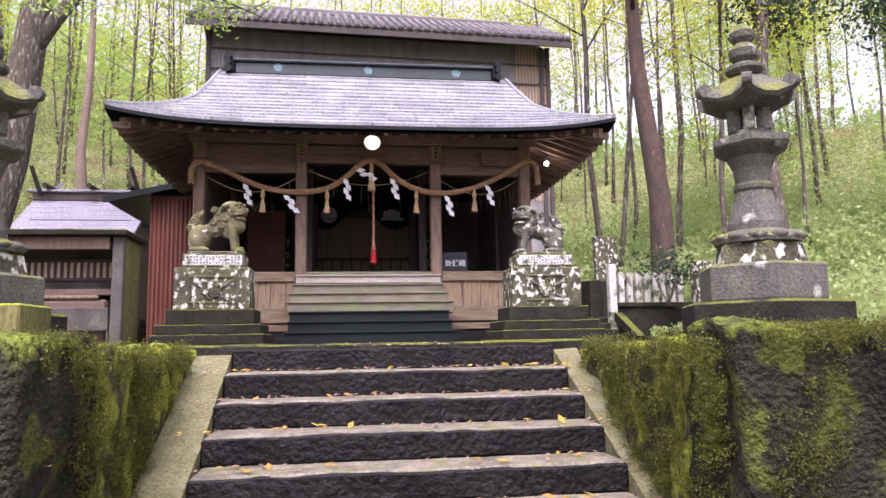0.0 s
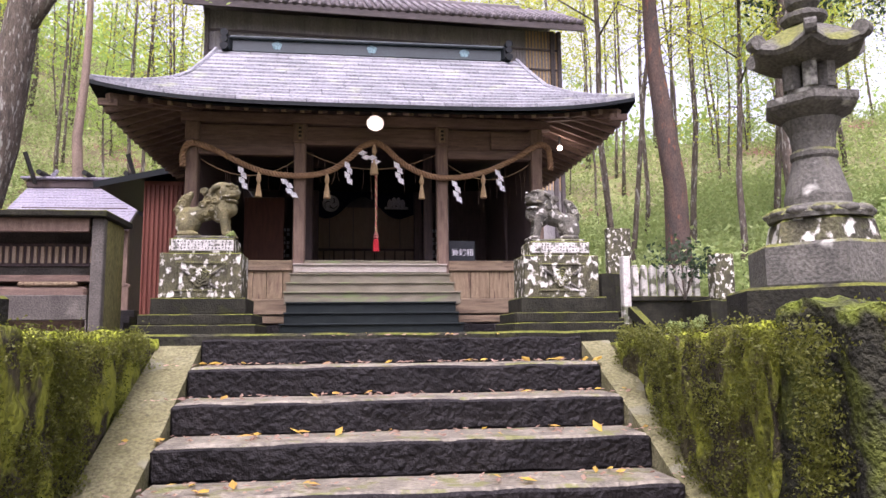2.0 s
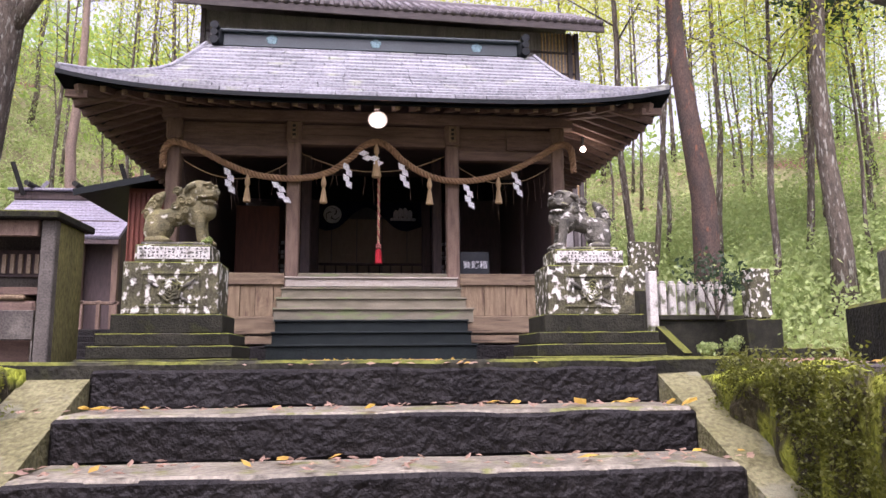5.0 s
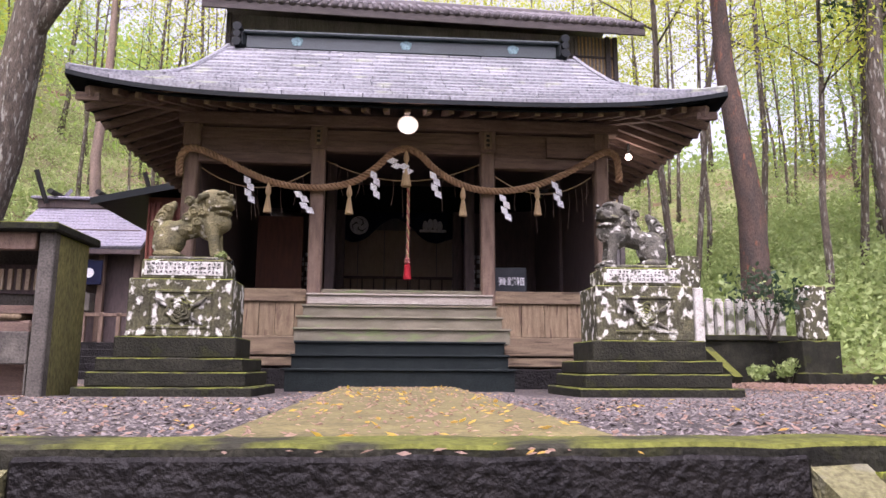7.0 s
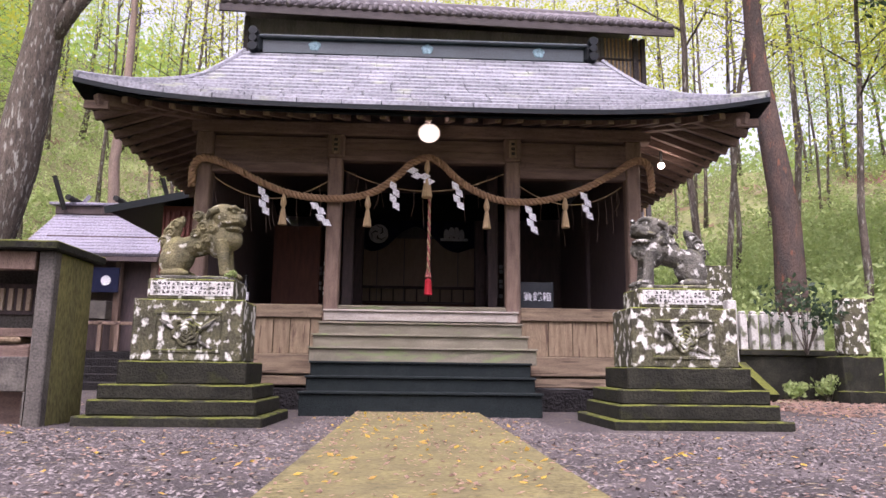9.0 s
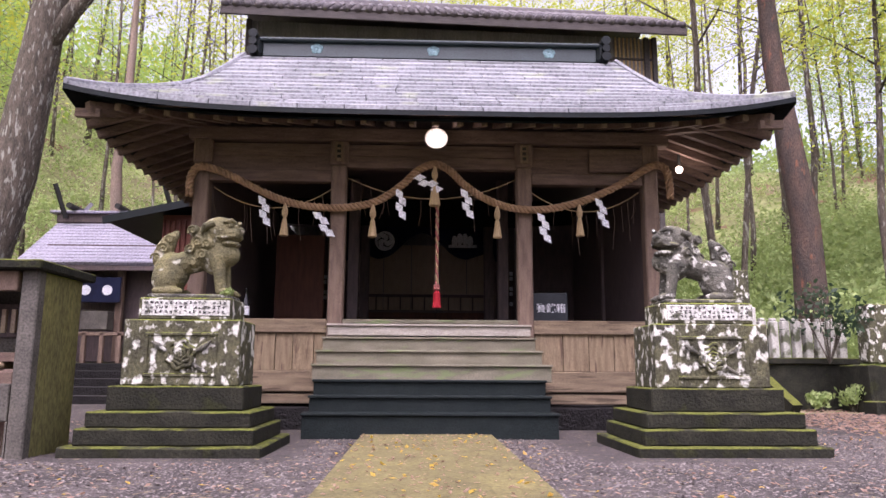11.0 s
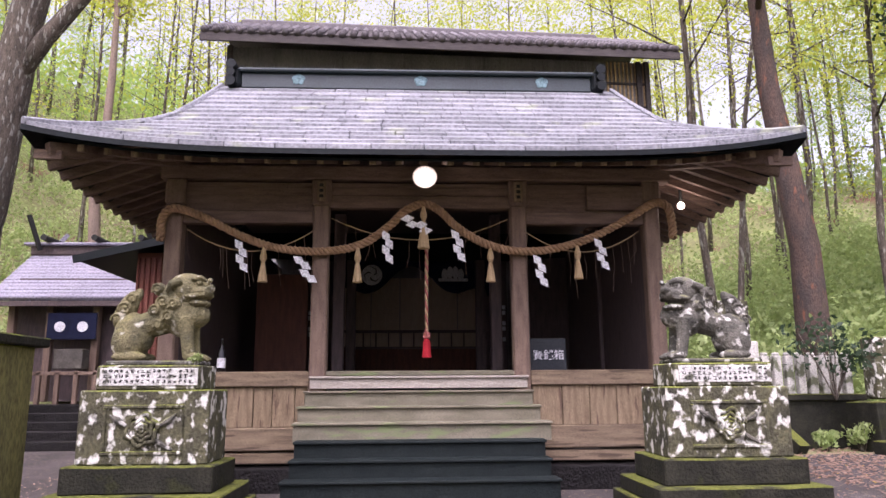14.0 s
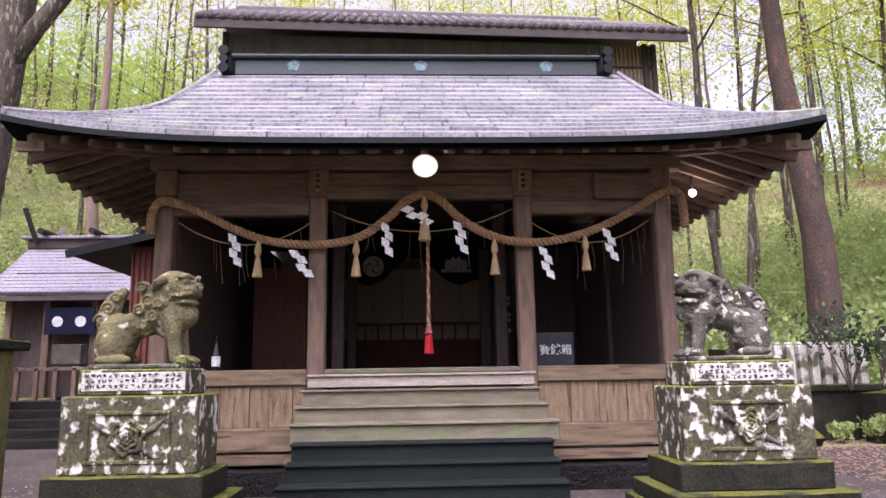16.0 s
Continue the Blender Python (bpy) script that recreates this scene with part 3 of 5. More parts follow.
# slates: courses across the front slope, each slate a piece of its own
NC = 14
r = random.Random(11)
for c in range(NC):
    s0, s1 = c / NC + 0.0035, (c + 1) / NC - 0.002
    hw = roof_half((s0 + s1) / 2)
    n = int(2 * hw / 0.5)
    cuts = [-1] + [-1 + 2 * (i + (0.5 if c % 2 else 0.0) + r.uniform(-0.12, 0.12)) / n for i in range(1, n)] + [1]
    for a, b in zip(cuts, cuts[1:]):
        lift = 0.020 + r.uniform(0, 0.010)
        g = 0.007 / hw
        nu = 3 if (abs(a) > 0.6 or abs(b) > 0.6) else 1
        bm = bmesh.new()
        lo_t, lo_b, hi_t, hi_b = [], [], [], []
        for i in range(nu + 1):
            u = a + g + (b - a - 2 * g) * i / nu
            j0, j1 = roof_front(u, s0 - 0.0035 * (c == 0)), roof_front(u, min(1, s1))
            lo_t.append(bm.verts.new(j0 + Vector((0, 0, lift))))
            lo_b.append(bm.verts.new(j0 + Vector((0, 0, -0.028))))
            hi_t.append(bm.verts.new(j1 + Vector((0, 0, -0.002))))
            hi_b.append(bm.verts.new(j1 + Vector((0, 0, -0.029))))
        for i in range(nu):
            bm.faces.new((lo_t[i], lo_t[i + 1], hi_t[i + 1], hi_t[i]))
            bm.faces.new((lo_b[i + 1], lo_b[i], hi_b[i], hi_b[i + 1]))
            bm.faces.new((lo_b[i], lo_b[i + 1], lo_t[i + 1], lo_t[i]))
        bm.faces.new((lo_b[0], lo_t[0], hi_t[0], hi_b[0]))
        bm.faces.new((lo_t[-1], lo_b[-1], hi_b[-1], hi_t[-1]))
        part("slate", bm, M_SLATE, roof)
for sx in (-1, 1):
    pts = [roof_front(sx * 0.995, k / 10) + Vector((0, 0, 0.01)) for k in range(11)]
    part("verge_cap", tube(pts, 0.045, 6), M_SLATE, hall)

# ridge box with verdigris crests and end ornaments
ridge = part("ridge_box", bx(-2.72, 2.68, 1.5, 1.8, 5.66, 5.91, 0.02), M_RIDGE, hall, "dark green copper ridge box")
part("ridge_cap", bx(-2.76, 2.72, 1.42, 1.88, 5.91, 5.965, 0.02), M_RIDGE, ridge)
for x in (-1.85, 0.02, 1.9):
    for a in range(5):
        an = a * 2 * math.pi / 5 + math.pi / 2
        bm = bmesh.new()
        bmesh.ops.create_uvsphere(bm, u_segments=8, v_segments=6, radius=0.05, matrix=Matrix.Translation((x + 0.055 * math.cos(an), 1.497, 5.81 + 0.045 * math.sin(an))) @ Matrix.Diagonal((1, 0.25, 1, 1)))
        part("crest_petal", bm, M_CREST, ridge)
for sx in (-1, 1):
    xx = sx * 2.78 - 0.02
    e = part("ridge_end", bx(xx - 0.09, xx + 0.09, 1.44, 1.86, 5.66, 5.98, 0.05), M_EDGE, hall, "dark scrolled ridge-end ornament")
    for zz, rad in ((6.0, 0.075), (5.87, 0.065), (5.73, 0.075)):
        bm = bmesh.new()
        bmesh.ops.create_cone(bm, segments=16, radius1=rad, radius2=rad, depth=0.5, cap_ends=True, matrix=Matrix.Translation((xx + sx * 0.05, 1.62, zz)) @ Matrix.Rotation(math.pi / 2, 4, "X"))
        part("scroll", bm, M_EDGE, e)

# ---- tall cover building behind ----
cover = thing("cover_building", "tall rear building with ribbed translucent walls and clay tile roof", "building", at=(0.67, 7, 0))
cover.matrix_world = Matrix.Translation((0.67, 7, 0)) @ Matrix.Rotation(radians(3), 4, "Z") @ Matrix.Translation((-0.67, -7, 0))
BX0, BX1, BYF, BZ = -4.35, 5.72, 6.9, 8.95
part("wall", bx(BX0, BX1, BYF + 0.08, 13, 0, BZ, 0), M_TIN, cover)
for k in range(101):
    x = BX0 + 0.05 + k * (BX1 - BX0 - 0.1) / 100
    part("rib", bx(x - 0.02, x + 0.02, BYF + 0.045, BYF + 0.078, 4.2, BZ, 0), M_TINWARM if x > 4.65 else M_TIN, cover)
for z in (7.1, 7.75, 8.35):
    part("rail", bx(BX0, BX1, BYF + 0.02, BYF + 0.044, z, z + 0.06, 0.004), M_GREYWOOD, cover)
for x in (BX0, BX1 - 0.14, BX1 - 0.35):
    part("corner_post", bx(x, x + 0.12, BYF - 0.04, BYF + 0.04, 0, BZ, 0.01), M_GREYWOOD, cover)
troof = part("roof", beam((0.68, BYF - 0.75, 8.86), (0.68, BYF + 1.77, 10.34), 10.9, 0.12), M_GREYWOOD, cover)
part("roof", beam((0.68, 13.4, 8.0), (0.68, BYF + 1.77, 10.34), 10.9, 0.12), M_TILE, cover)
part("eave_board", bx(BX0 - 0.45, BX1 + 0.45, BYF - 0.76, BYF - 0.7, 8.68, 8.88, 0.01), M_GREYWOOD, cover)
# clay tiles: the two lowest courses singly, the rest as half-round rows
slope = Vector((0, 2.52, 1.48)).normalized()
tile_me = mesh_of("roof_tile", tube([(0, 0, 0), (slope * 0.3)[:]], [0.085, 0.07], 8), M_TILE, True)
for c in range(5):
    for k in range(44 if c < 4 else 44):
        ob = new("roof_tile", tile_me)
        ob.parent = troof
        ob.location = Vector((-4.7 + k * 0.25, BYF - 0.8, 8.92)) + slope * (0.27 * c)
bm = bmesh.new()
for k in range(44):
    p = Vector((-4.7 + k * 0.25, BYF - 0.8, 8.92)) + slope * 1.35
    tube([p, p + slope * 1.7], 0.07, 6, bm)
tagged(part("tile_rows", bm, M_TILE, troof), kind="stuff")
part("ridge", bx(-4.4, 5.0, 8.5, 8.85, 10.28, 10.52, 0.05), M_TILE, cover)


# ---- straw rope with tassels and paper streamers ----
ROPE_PTS = [(-3.17, -0.16, 2.95), (-3.17, -0.17, 3.18), (-3.08, -0.18, 3.33), (-2.9, -0.18, 3.32), (-2.6, -0.18, 3.2), (-2.2, -0.18, 3.0), (-1.85, -0.18, 2.87), (-1.45, -0.19, 2.81),
            (-1.05, -0.2, 2.82), (-0.7, -0.22, 2.91), (-0.4, -0.23, 3.12), (-0.2, -0.24, 3.31), (0.02, -0.24, 3.4), (0.22, -0.24, 3.31), (0.42, -0.23, 3.12), (0.7, -0.22, 2.94),
            (1.05, -0.2, 2.83), (1.45, -0.19, 2.82), (1.85, -0.18, 2.9), (2.2, -0.18, 3.03), (2.6, -0.18, 3.24), (2.85, -0.18, 3.4), (3.0, -0.18, 3.45), (3.12, -0.18, 3.38), (3.16, -0.17, 3.15), (3.16, -0.16, 3.0)]


def smooth_line(pts, n):
    out = []
    pts = [Vector(p) for p in pts]
    for i in range(len(pts) - 1):
        p0, p1, p2, p3 = pts[max(i - 1, 0)], pts[i], pts[i + 1], pts[min(i + 2, len(pts) - 1)]
        for k in range(n):
            t = k / n
            out.append(0.5 * (2 * p1 + (p2 - p0) * t + (2 * p0 - 5 * p1 + 4 * p2 - p3) * t * t + (3 * p1 - p0 - 3 * p2 + p3) * t ** 3))
    return out + [pts[-1]]


rope = thing("straw_rope", "twisted straw rope festoon hung along the hall's front", "rope")
line = smooth_line(ROPE_PTS, 12)
for strand in range(3):
    pts, ang, prev = [], strand * 2 * math.pi / 3, line[0]
    for i, p in enumerate(line):
        ang += (p - prev).length / 0.17 * 2 * math.pi
        prev = p
        d = (line[min(i + 1, len(line) - 1)] - line[max(i - 1, 0)]).normalized()
        a = d.cross(Vector((0, 1, 0.01))).normalized()
        c = d.cross(a)
        pts.append(p + (a * math.cos(ang) + c * math.sin(ang)) * 0.032)
    part("strand", tube(pts, 0.025, 7), M_ROPE, rope, smooth=True)


def rope_at(x):
    return min(line, key=lambda p: abs(p.x - x) + (10 if abs(p.x) > 3.0 else 0))


for x, big in ((-1.92, 1), (-0.78, 1), (0.02, 1.25), (0.84, 1), (1.93, 1)):
    p = rope_at(x)
    z = p.z - 0.03
    prof = [(0.010, z), (0.022, z - 0.03), (0.042, z - 0.11), (0.04, z - 0.15), (0.02, z - 0.19), (0.03, z - 0.23), (0.06 * big, z - 0.42 * big), (0.055 * big, z - 0.43 * big)]
    part("tassel", lathe(prof, 12, x, p.y - 0.02), M_STRAW, rope, "bound straw tassel", smooth=False)


def shide(x, z, y, tilt, sx=1):
    """A folded zigzag paper streamer."""
    bm = bmesh.new()
    m = Matrix.Translation((x, y, z)) @ Matrix.Rotation(tilt, 4, "Y")
    for k in range(4):
        w, h = 0.095, 0.14
        ox, oz = sx * (0.022 if k % 2 else -0.018) + k * 0.01, -k * 0.09
        vs = [Vector((ox - w / 2, -0.004 * k, oz)), Vector((ox + w / 2, -0.004 * k, oz - 0.042)), Vector((ox + w / 2 + 0.01, -0.004 * k - 0.01, oz - 0.042 - h * 0.72)), Vector((ox - w / 2 + 0.01, -0.004 * k - 0.01, oz - h * 0.72))]
        f = bm.faces.new([bm.verts.new(m @ v) for v in vs])
        g = bmesh.ops.extrude_face_region(bm, geom=[f])
        bmesh.ops.translate(bm, verts=[v for v in g["geom"] if isinstance(v, bmesh.types.BMVert)], vec=(0, 0.002, 0))
    part("paper_streamer", bm, M_PAPER, rope, "white zigzag paper streamer")


for x, tilt, sx in ((-2.2, 0.0, 1), (-1.5, -0.35, 1), (-0.42, 0.1, 1), (-0.25, -1.0, -1), (0.42, 0.0, 1), (1.43, 0.0, 1), (2.2, 0.0, 1)):
    p = rope_at(x)
    shide(x, p.z - 0.05, p.y - 0.045, tilt, sx)

# thin cord with hanging straw behind the rope
cord = thing("straw_fringe", "thin sagging cord with hanging straw strands", "fringe")
for i in range(3):
    a, b = POSTS[i] + 0.1, POSTS[i + 1] - 0.1
    top = LINTEL if i != 1 else LINTEL + 0.15
    pts = [(a + (b - a) * k / 12, 0.14, top - 0.02 - 0.28 * (1 - (2 * k / 12 - 1) ** 2) - 0.02) for k in range(13)]
    part("cord", tube(pts, 0.008, 5), M_STRAW, cord)
    rr = random.Random(i)
    for k in range(11):
        t = rr.random()
        x = a + (b - a) * t
        z = top - 0.04 - 0.28 * (1 - (2 * t - 1) ** 2)
        part("straw", tube([(x, 0.14, z), (x + rr.uniform(-0.03, 0.03), 0.145, z - 0.2), (x + rr.uniform(-0.06, 0.06), 0.15, z - rr.uniform(0.3, 0.6))], 0.003, 4), M_OLDWOOD, cord)

bell = thing("bell_cord", "braided pink bell cord with red tassel", "bell cord")
pts = [[], []]
for k in range(90):
    z = 3.1 - k * 0.0145
    for s in (0, 1):
        an = k * 0.55 + s * math.pi
        pts[s].append((0.06 + 0.011 * math.cos(an), -0.05 + 0.011 * math.sin(an), z))
part("braid", tube(pts[0], 0.014, 6), M_BRAID, bell, smooth=True)
part("braid", tube(pts[1], 0.014, 6), M_STRAW, bell, smooth=True)
part("ring", lathe([(0.015, 1.84), (0.045, 1.82), (0.04, 1.79), (0.048, 1.765), (0.02, 1.75)], 12, 0.06, -0.05), M_BRAID, bell)
part("tassel", lathe([(0.02, 1.755), (0.045, 1.72), (0.05, 1.6), (0.06, 1.53), (0.04, 1.525)], 14, 0.06, -0.05), M_REDCLOTH, bell, "bright red cloth tassel")

# ---- lamps ----
lamp = thing("eave_lamp", "white enamel dish lamp glowing under the eave", "lamp")
tilt_m = Matrix.Translation((0.03, -0.47, 3.66)) @ Matrix.Rotation(radians(80), 4, "X")
bm = lathe([(0.03, -0.06), (0.06, -0.05), (0.13, 0.0), (0.15, 0.035), (0.145, 0.038), (0.12, 0.012), (0.05, -0.03)], 28)
bmesh.ops.transform(bm, matrix=tilt_m, verts=bm.verts)
part("shade", bm, M_LAMPW, lamp, smooth=True)
bm = bmesh.new()
bmesh.ops.create_uvsphere(bm, u_segments=14, v_segments=10, radius=0.042, matrix=tilt_m @ Matrix.Translation((0, 0, 0.02)))
part("bulb", bm, M_BULB, lamp, smooth=True)
part("arm", tube([(0.03, -0.42, 3.74), (0.03, -0.25, 3.8), (0.03, -0.11, 3.8)], 0.014, 6), M_INK, lamp)
lamp2 = thing("side_lamp", "small lit bulb lamp under the side eave", "lamp")
bm = bmesh.new()
bmesh.ops.create_uvsphere(bm, u_segments=14, v_segments=10, radius=0.05, matrix=Matrix.Translation((3.5, 0.35, 3.55)))
part("bulb", bm, M_BULB, lamp2, smooth=True)
part("socket", tube([(3.5, 0.35, 3.59), (3.5, 0.35, 3.8)], 0.022, 8), M_INK, lamp2)
for n, p, e in (("eave_bulb", (0.03, -0.66, 3.70), 1.2), ("side_bulb", (3.5, 0.25, 3.5), 4)):
    ld = bpy.data.lights.new(n, "POINT")
    ld.energy, ld.color, ld.shadow_soft_size = e, (1, 0.85, 0.65), 0.06
    new(n, ld).location = p

# ---- curtain with crests ----
cur = thing("navy_curtain", "dark navy shrine curtain gathered up in the middle", "curtain")
bm = bmesh.new()
n = 60
rows = []
for j in range(8):
    row = []
    for i in range(n + 1):
        x = -1.7 + 3.2 * i / n
        u = (x + 0.1) / 1.6
        drop = 0.95 if abs(u) > 0.95 else 0.35 + 0.55 * math.sin(min(1, abs(u) / 0.55) * math.pi / 2) ** 2 - (0.2 * max(0, abs(u) - 0.6) / 0.4)
        z = 3.95 - drop * j / 7
        row.append(bm.verts.new((x, 5.6 + 0.03 * math.sin(x * 16), z)))
    rows.append(row)
for a, b in zip(rows, rows[1:]):
    for i in range(n):
        bm.faces.new((a[i], a[i + 1], b[i + 1], b[i]))
g = bmesh.ops.extrude_face_region(bm, geom=bm.faces[:])
bmesh.ops.translate(bm, verts=[v for v in g["geom"] if isinstance(v, bmesh.types.BMVert)], vec=(0, 0.008, 0))
part("cloth", bm, M_NAVY, cur, smooth=True)


def crest(cx, cz, y, parent, rad):
    """Round crest: disc with three dark commas."""
    bm = bmesh.new()
    bmesh.ops.create_cone(bm, segments=28, radius1=rad, radius2=rad, depth=0.006, cap_ends=True, matrix=Matrix.Translation((cx, y, cz)) @ Matrix.Rotation(math.pi / 2, 4, "X"))
    d = part("crest", bm, M_CRESTW, parent, "round pale crest with swirl")
    for k in range(3):
        an = k * 2 * math.pi / 3
        pts = [(cx + rad * q * math.cos(an + w), y - 0.006, cz + rad * q * math.sin(an + w)) for q, w in ((0.2, 0.0), (0.45, 0.35), (0.7, 1.0), (0.86, 1.8))]
        part("swirl", tube(pts, [rad * 0.05, rad * 0.07, rad * 0.05, rad * 0.02], 6), M_NAVY, d)


crest(-0.9, 3.42, 5.55, cur, 0.21)
for k in range(4):
    bm = bmesh.new()
    bmesh.ops.create_uvsphere(bm, u_segments=10, v_segments=8, radius=0.11, matrix=Matrix.Translation((0.58 + k * 0.11, 5.55, 3.42 + (0.05 if k in (1, 2) else 0))) @ Matrix.Diagonal((0.6, 0.1, 1.2, 1)))
    part("crest_petal", bm, M_CRESTW, cur, "pale flower crest")
part("crest_base", bx(0.45, 1.05, 5.54, 5.56, 3.29, 3.35, 0.003), M_CRESTW, cur)

# ---- offering-box sign ----
sign = thing("offering_sign", "black framed sign lettered in white beside the post", "sign")
part("board", bx(1.38, 1.86, 0.35, 0.385, SILL - 0.02, 1.78, 0.006), M_SIGN, sign)
part("foot", bx(1.38, 1.86, 0.36, 0.62, SILL - 0.025, SILL + 0.03, 0.004), M_SIGN, sign)
fc = bpy.data.curves.new("lettering", "FONT")
fc.body, fc.size, fc.extrude, fc.align_x, fc.align_y = "賽銭箱", 0.135, 0.001, "CENTER", "CENTER"
fc.offset = 0.001
fo = new("lettering_curve", fc)
bpy.context.view_layer.update()
fm = bpy.data.meshes.new_from_object(fo.evaluated_get(bpy.context.evaluated_depsgraph_get()))
bpy.data.objects.remove(fo)
fm.materials.clear()
fm.materials.append(M_PAPER)
lt = new("lettering", fm)
lt.parent = sign
lt.matrix_basis = pose(1.63, 0.345, 1.56, 90, 0, 0)

bottle = thing("sake_bottle", "dark glass sake bottle with white label on the sill", "bottle")
part("glass", lathe([(0.045, SILL), (0.05, SILL + 0.01), (0.05, SILL + 0.2), (0.018, SILL + 0.3), (0.016, SILL + 0.38), (0.02, SILL + 0.385), (0.02, SILL + 0.4)], 16, -2.42, 0.05), M_GLASS, bottle, smooth=True)
part("label", lathe([(0.051, SILL + 0.05), (0.0515, SILL + 0.055), (0.0515, SILL + 0.16), (0.051, SILL + 0.165)], 16, -2.42, 0.05), M_PAPER, bottle)


# ---- guardian lion-dogs on pedestals ----
def ball(bm, c, rad, m):
    bmesh.ops.create_uvsphere(bm, u_segments=14, v_segments=10, radius=1, matrix=m @ Matrix.Translation(c) @ Matrix.Diagonal((*rad, 1)))


def spiral(bm, c, rad, m, axis_y=-1, turns=1.6, thick=0.013):
    pts = []
    for k in range(16):
        q = k / 15
        an = q * turns * 2 * math.pi
        pts.append(m @ Vector((c[0] + rad * q * math.cos(an), c[1], c[2] + rad * q * math.sin(an))))
    tube(pts, thick, 6, bm)


def lion(name, label, material, m, head_turn, mouth_open, seed):
    """Sitting guardian beast facing +x in its own frame; feet at z = 0, about 0.68 m high."""
    bm = bmesh.new()

    def limb(pts, radii, sides=12):
        tube([m @ Vector(p) for p in pts], radii, sides, bm)

    ball(bm, (-0.23, 0, 0.20), (0.15, 0.13, 0.17), m)
    limb([(-0.25, 0, 0.24), (-0.08, 0, 0.29), (0.1, 0, 0.36)], [0.11, 0.115, 0.14])
    ball(bm, (0.13, 0, 0.34), (0.14, 0.14, 0.16), m)
    ball(bm, (0.22, 0, 0.35), (0.11, 0.11, 0.10), m)
    for sy in (-1, 1):
        ball(bm, (-0.25, sy * 0.08, 0.14), (0.115, 0.065, 0.135), m)
        ball(bm, (-0.22, sy * 0.1, 0.035), (0.13, 0.05, 0.04), m)
        limb([(0.16, sy * 0.075, 0.32), (0.19, sy * 0.085, 0.17), (0.21, sy * 0.085, 0.03)], [0.08, 0.055, 0.05])
        ball(bm, (0.24, sy * 0.085, 0.03), (0.075, 0.05, 0.035), m)
        for k in range(3):
            ball(bm, (0.30, sy * 0.085 + (k - 1) * 0.028, 0.022), (0.025, 0.014, 0.02), m)
    h = m @ Matrix.Translation((0.13, 0, 0.52)) @ Matrix.Rotation(head_turn, 4, "Z")
    ball(bm, (0.02, 0, 0.02), (0.16, 0.14, 0.135), h)
    ball(bm, (-0.06, 0, -0.07), (0.14, 0.155, 0.17), h)
    ball(bm, (0.14, 0, 0.0), (0.085, 0.105, 0.055), h)
    ball(bm, (0.13, 0, -0.085 - mouth_open), (0.08, 0.095, 0.03), h)
    ball(bm, (0.06, 0, -0.05), (0.07, 0.08, 0.07), h)
    ball(bm, (0.215, 0, 0.03), (0.028, 0.045, 0.03), h)
    for sy in (-1, 1):
        ball(bm, (0.15, sy * 0.062, 0.062), (0.026, 0.03, 0.024), h)
        limb_pts = [(0.19, sy * 0.025, 0.085), (0.165, sy * 0.07, 0.105), (0.11, sy * 0.11, 0.09)]
        tube([h @ Vector(p) for p in limb_pts], [0.018, 0.024, 0.014], 8, bm)
        tube([h @ Vector(p) for p in ((0.2, sy * 0.055, -0.02), (0.14, sy * 0.1, -0.035), (0.07, sy * 0.12, -0.04))], [0.018, 0.02, 0.012], 8, bm)
        tube([h @ Vector(p) for p in ((0.04, sy * 0.13, 0.08), (-0.02, sy * 0.165, 0.05), (-0.06, sy * 0.155, -0.01))], [0.03, 0.035, 0.012], 8, bm)
        for cx, cz, rr in ((-0.14, 0.02, 0.048), (-0.09, -0.08, 0.055), (0.0, -0.1, 0.045), (-0.15, -0.14, 0.05), (-0.04, -0.19, 0.05), (-0.12, -0.25, 0.042)):
            ball(bm, (cx, sy * 0.125, cz), (rr * 1.05, 0.03, rr * 1.05), h)
            spiral(bm, (cx, sy * 0.155, cz), rr, h, thick=0.011)
    tail = m @ Matrix.Translation((-0.33, 0, 0.33)) @ Matrix.Rotation(0.45, 4, "Y")
    ball(bm, (0, 0, 0.07), (0.075, 0.05, 0.16), tail)
    ball(bm, (0.02, 0, 0.19), (0.04, 0.035, 0.07), tail)
    for cx, cz, rr in ((-0.01, -0.02, 0.05), (0.0, 0.075, 0.055), (0.01, 0.165, 0.04)):
        for sy in (-1, 1):
            spiral(bm, (cx, sy * 0.05, cz), rr, tail, thick=0.011)
    ob = part(name, bm, material, None, smooth=True)
    md = ob.modifiers.new("fuse", "REMESH")
    md.mode, md.voxel_size, md.use_smooth_shade = "VOXEL", 0.0065, True
    return tagged(ob, label, "statue", "pair of guardian lion-dogs")


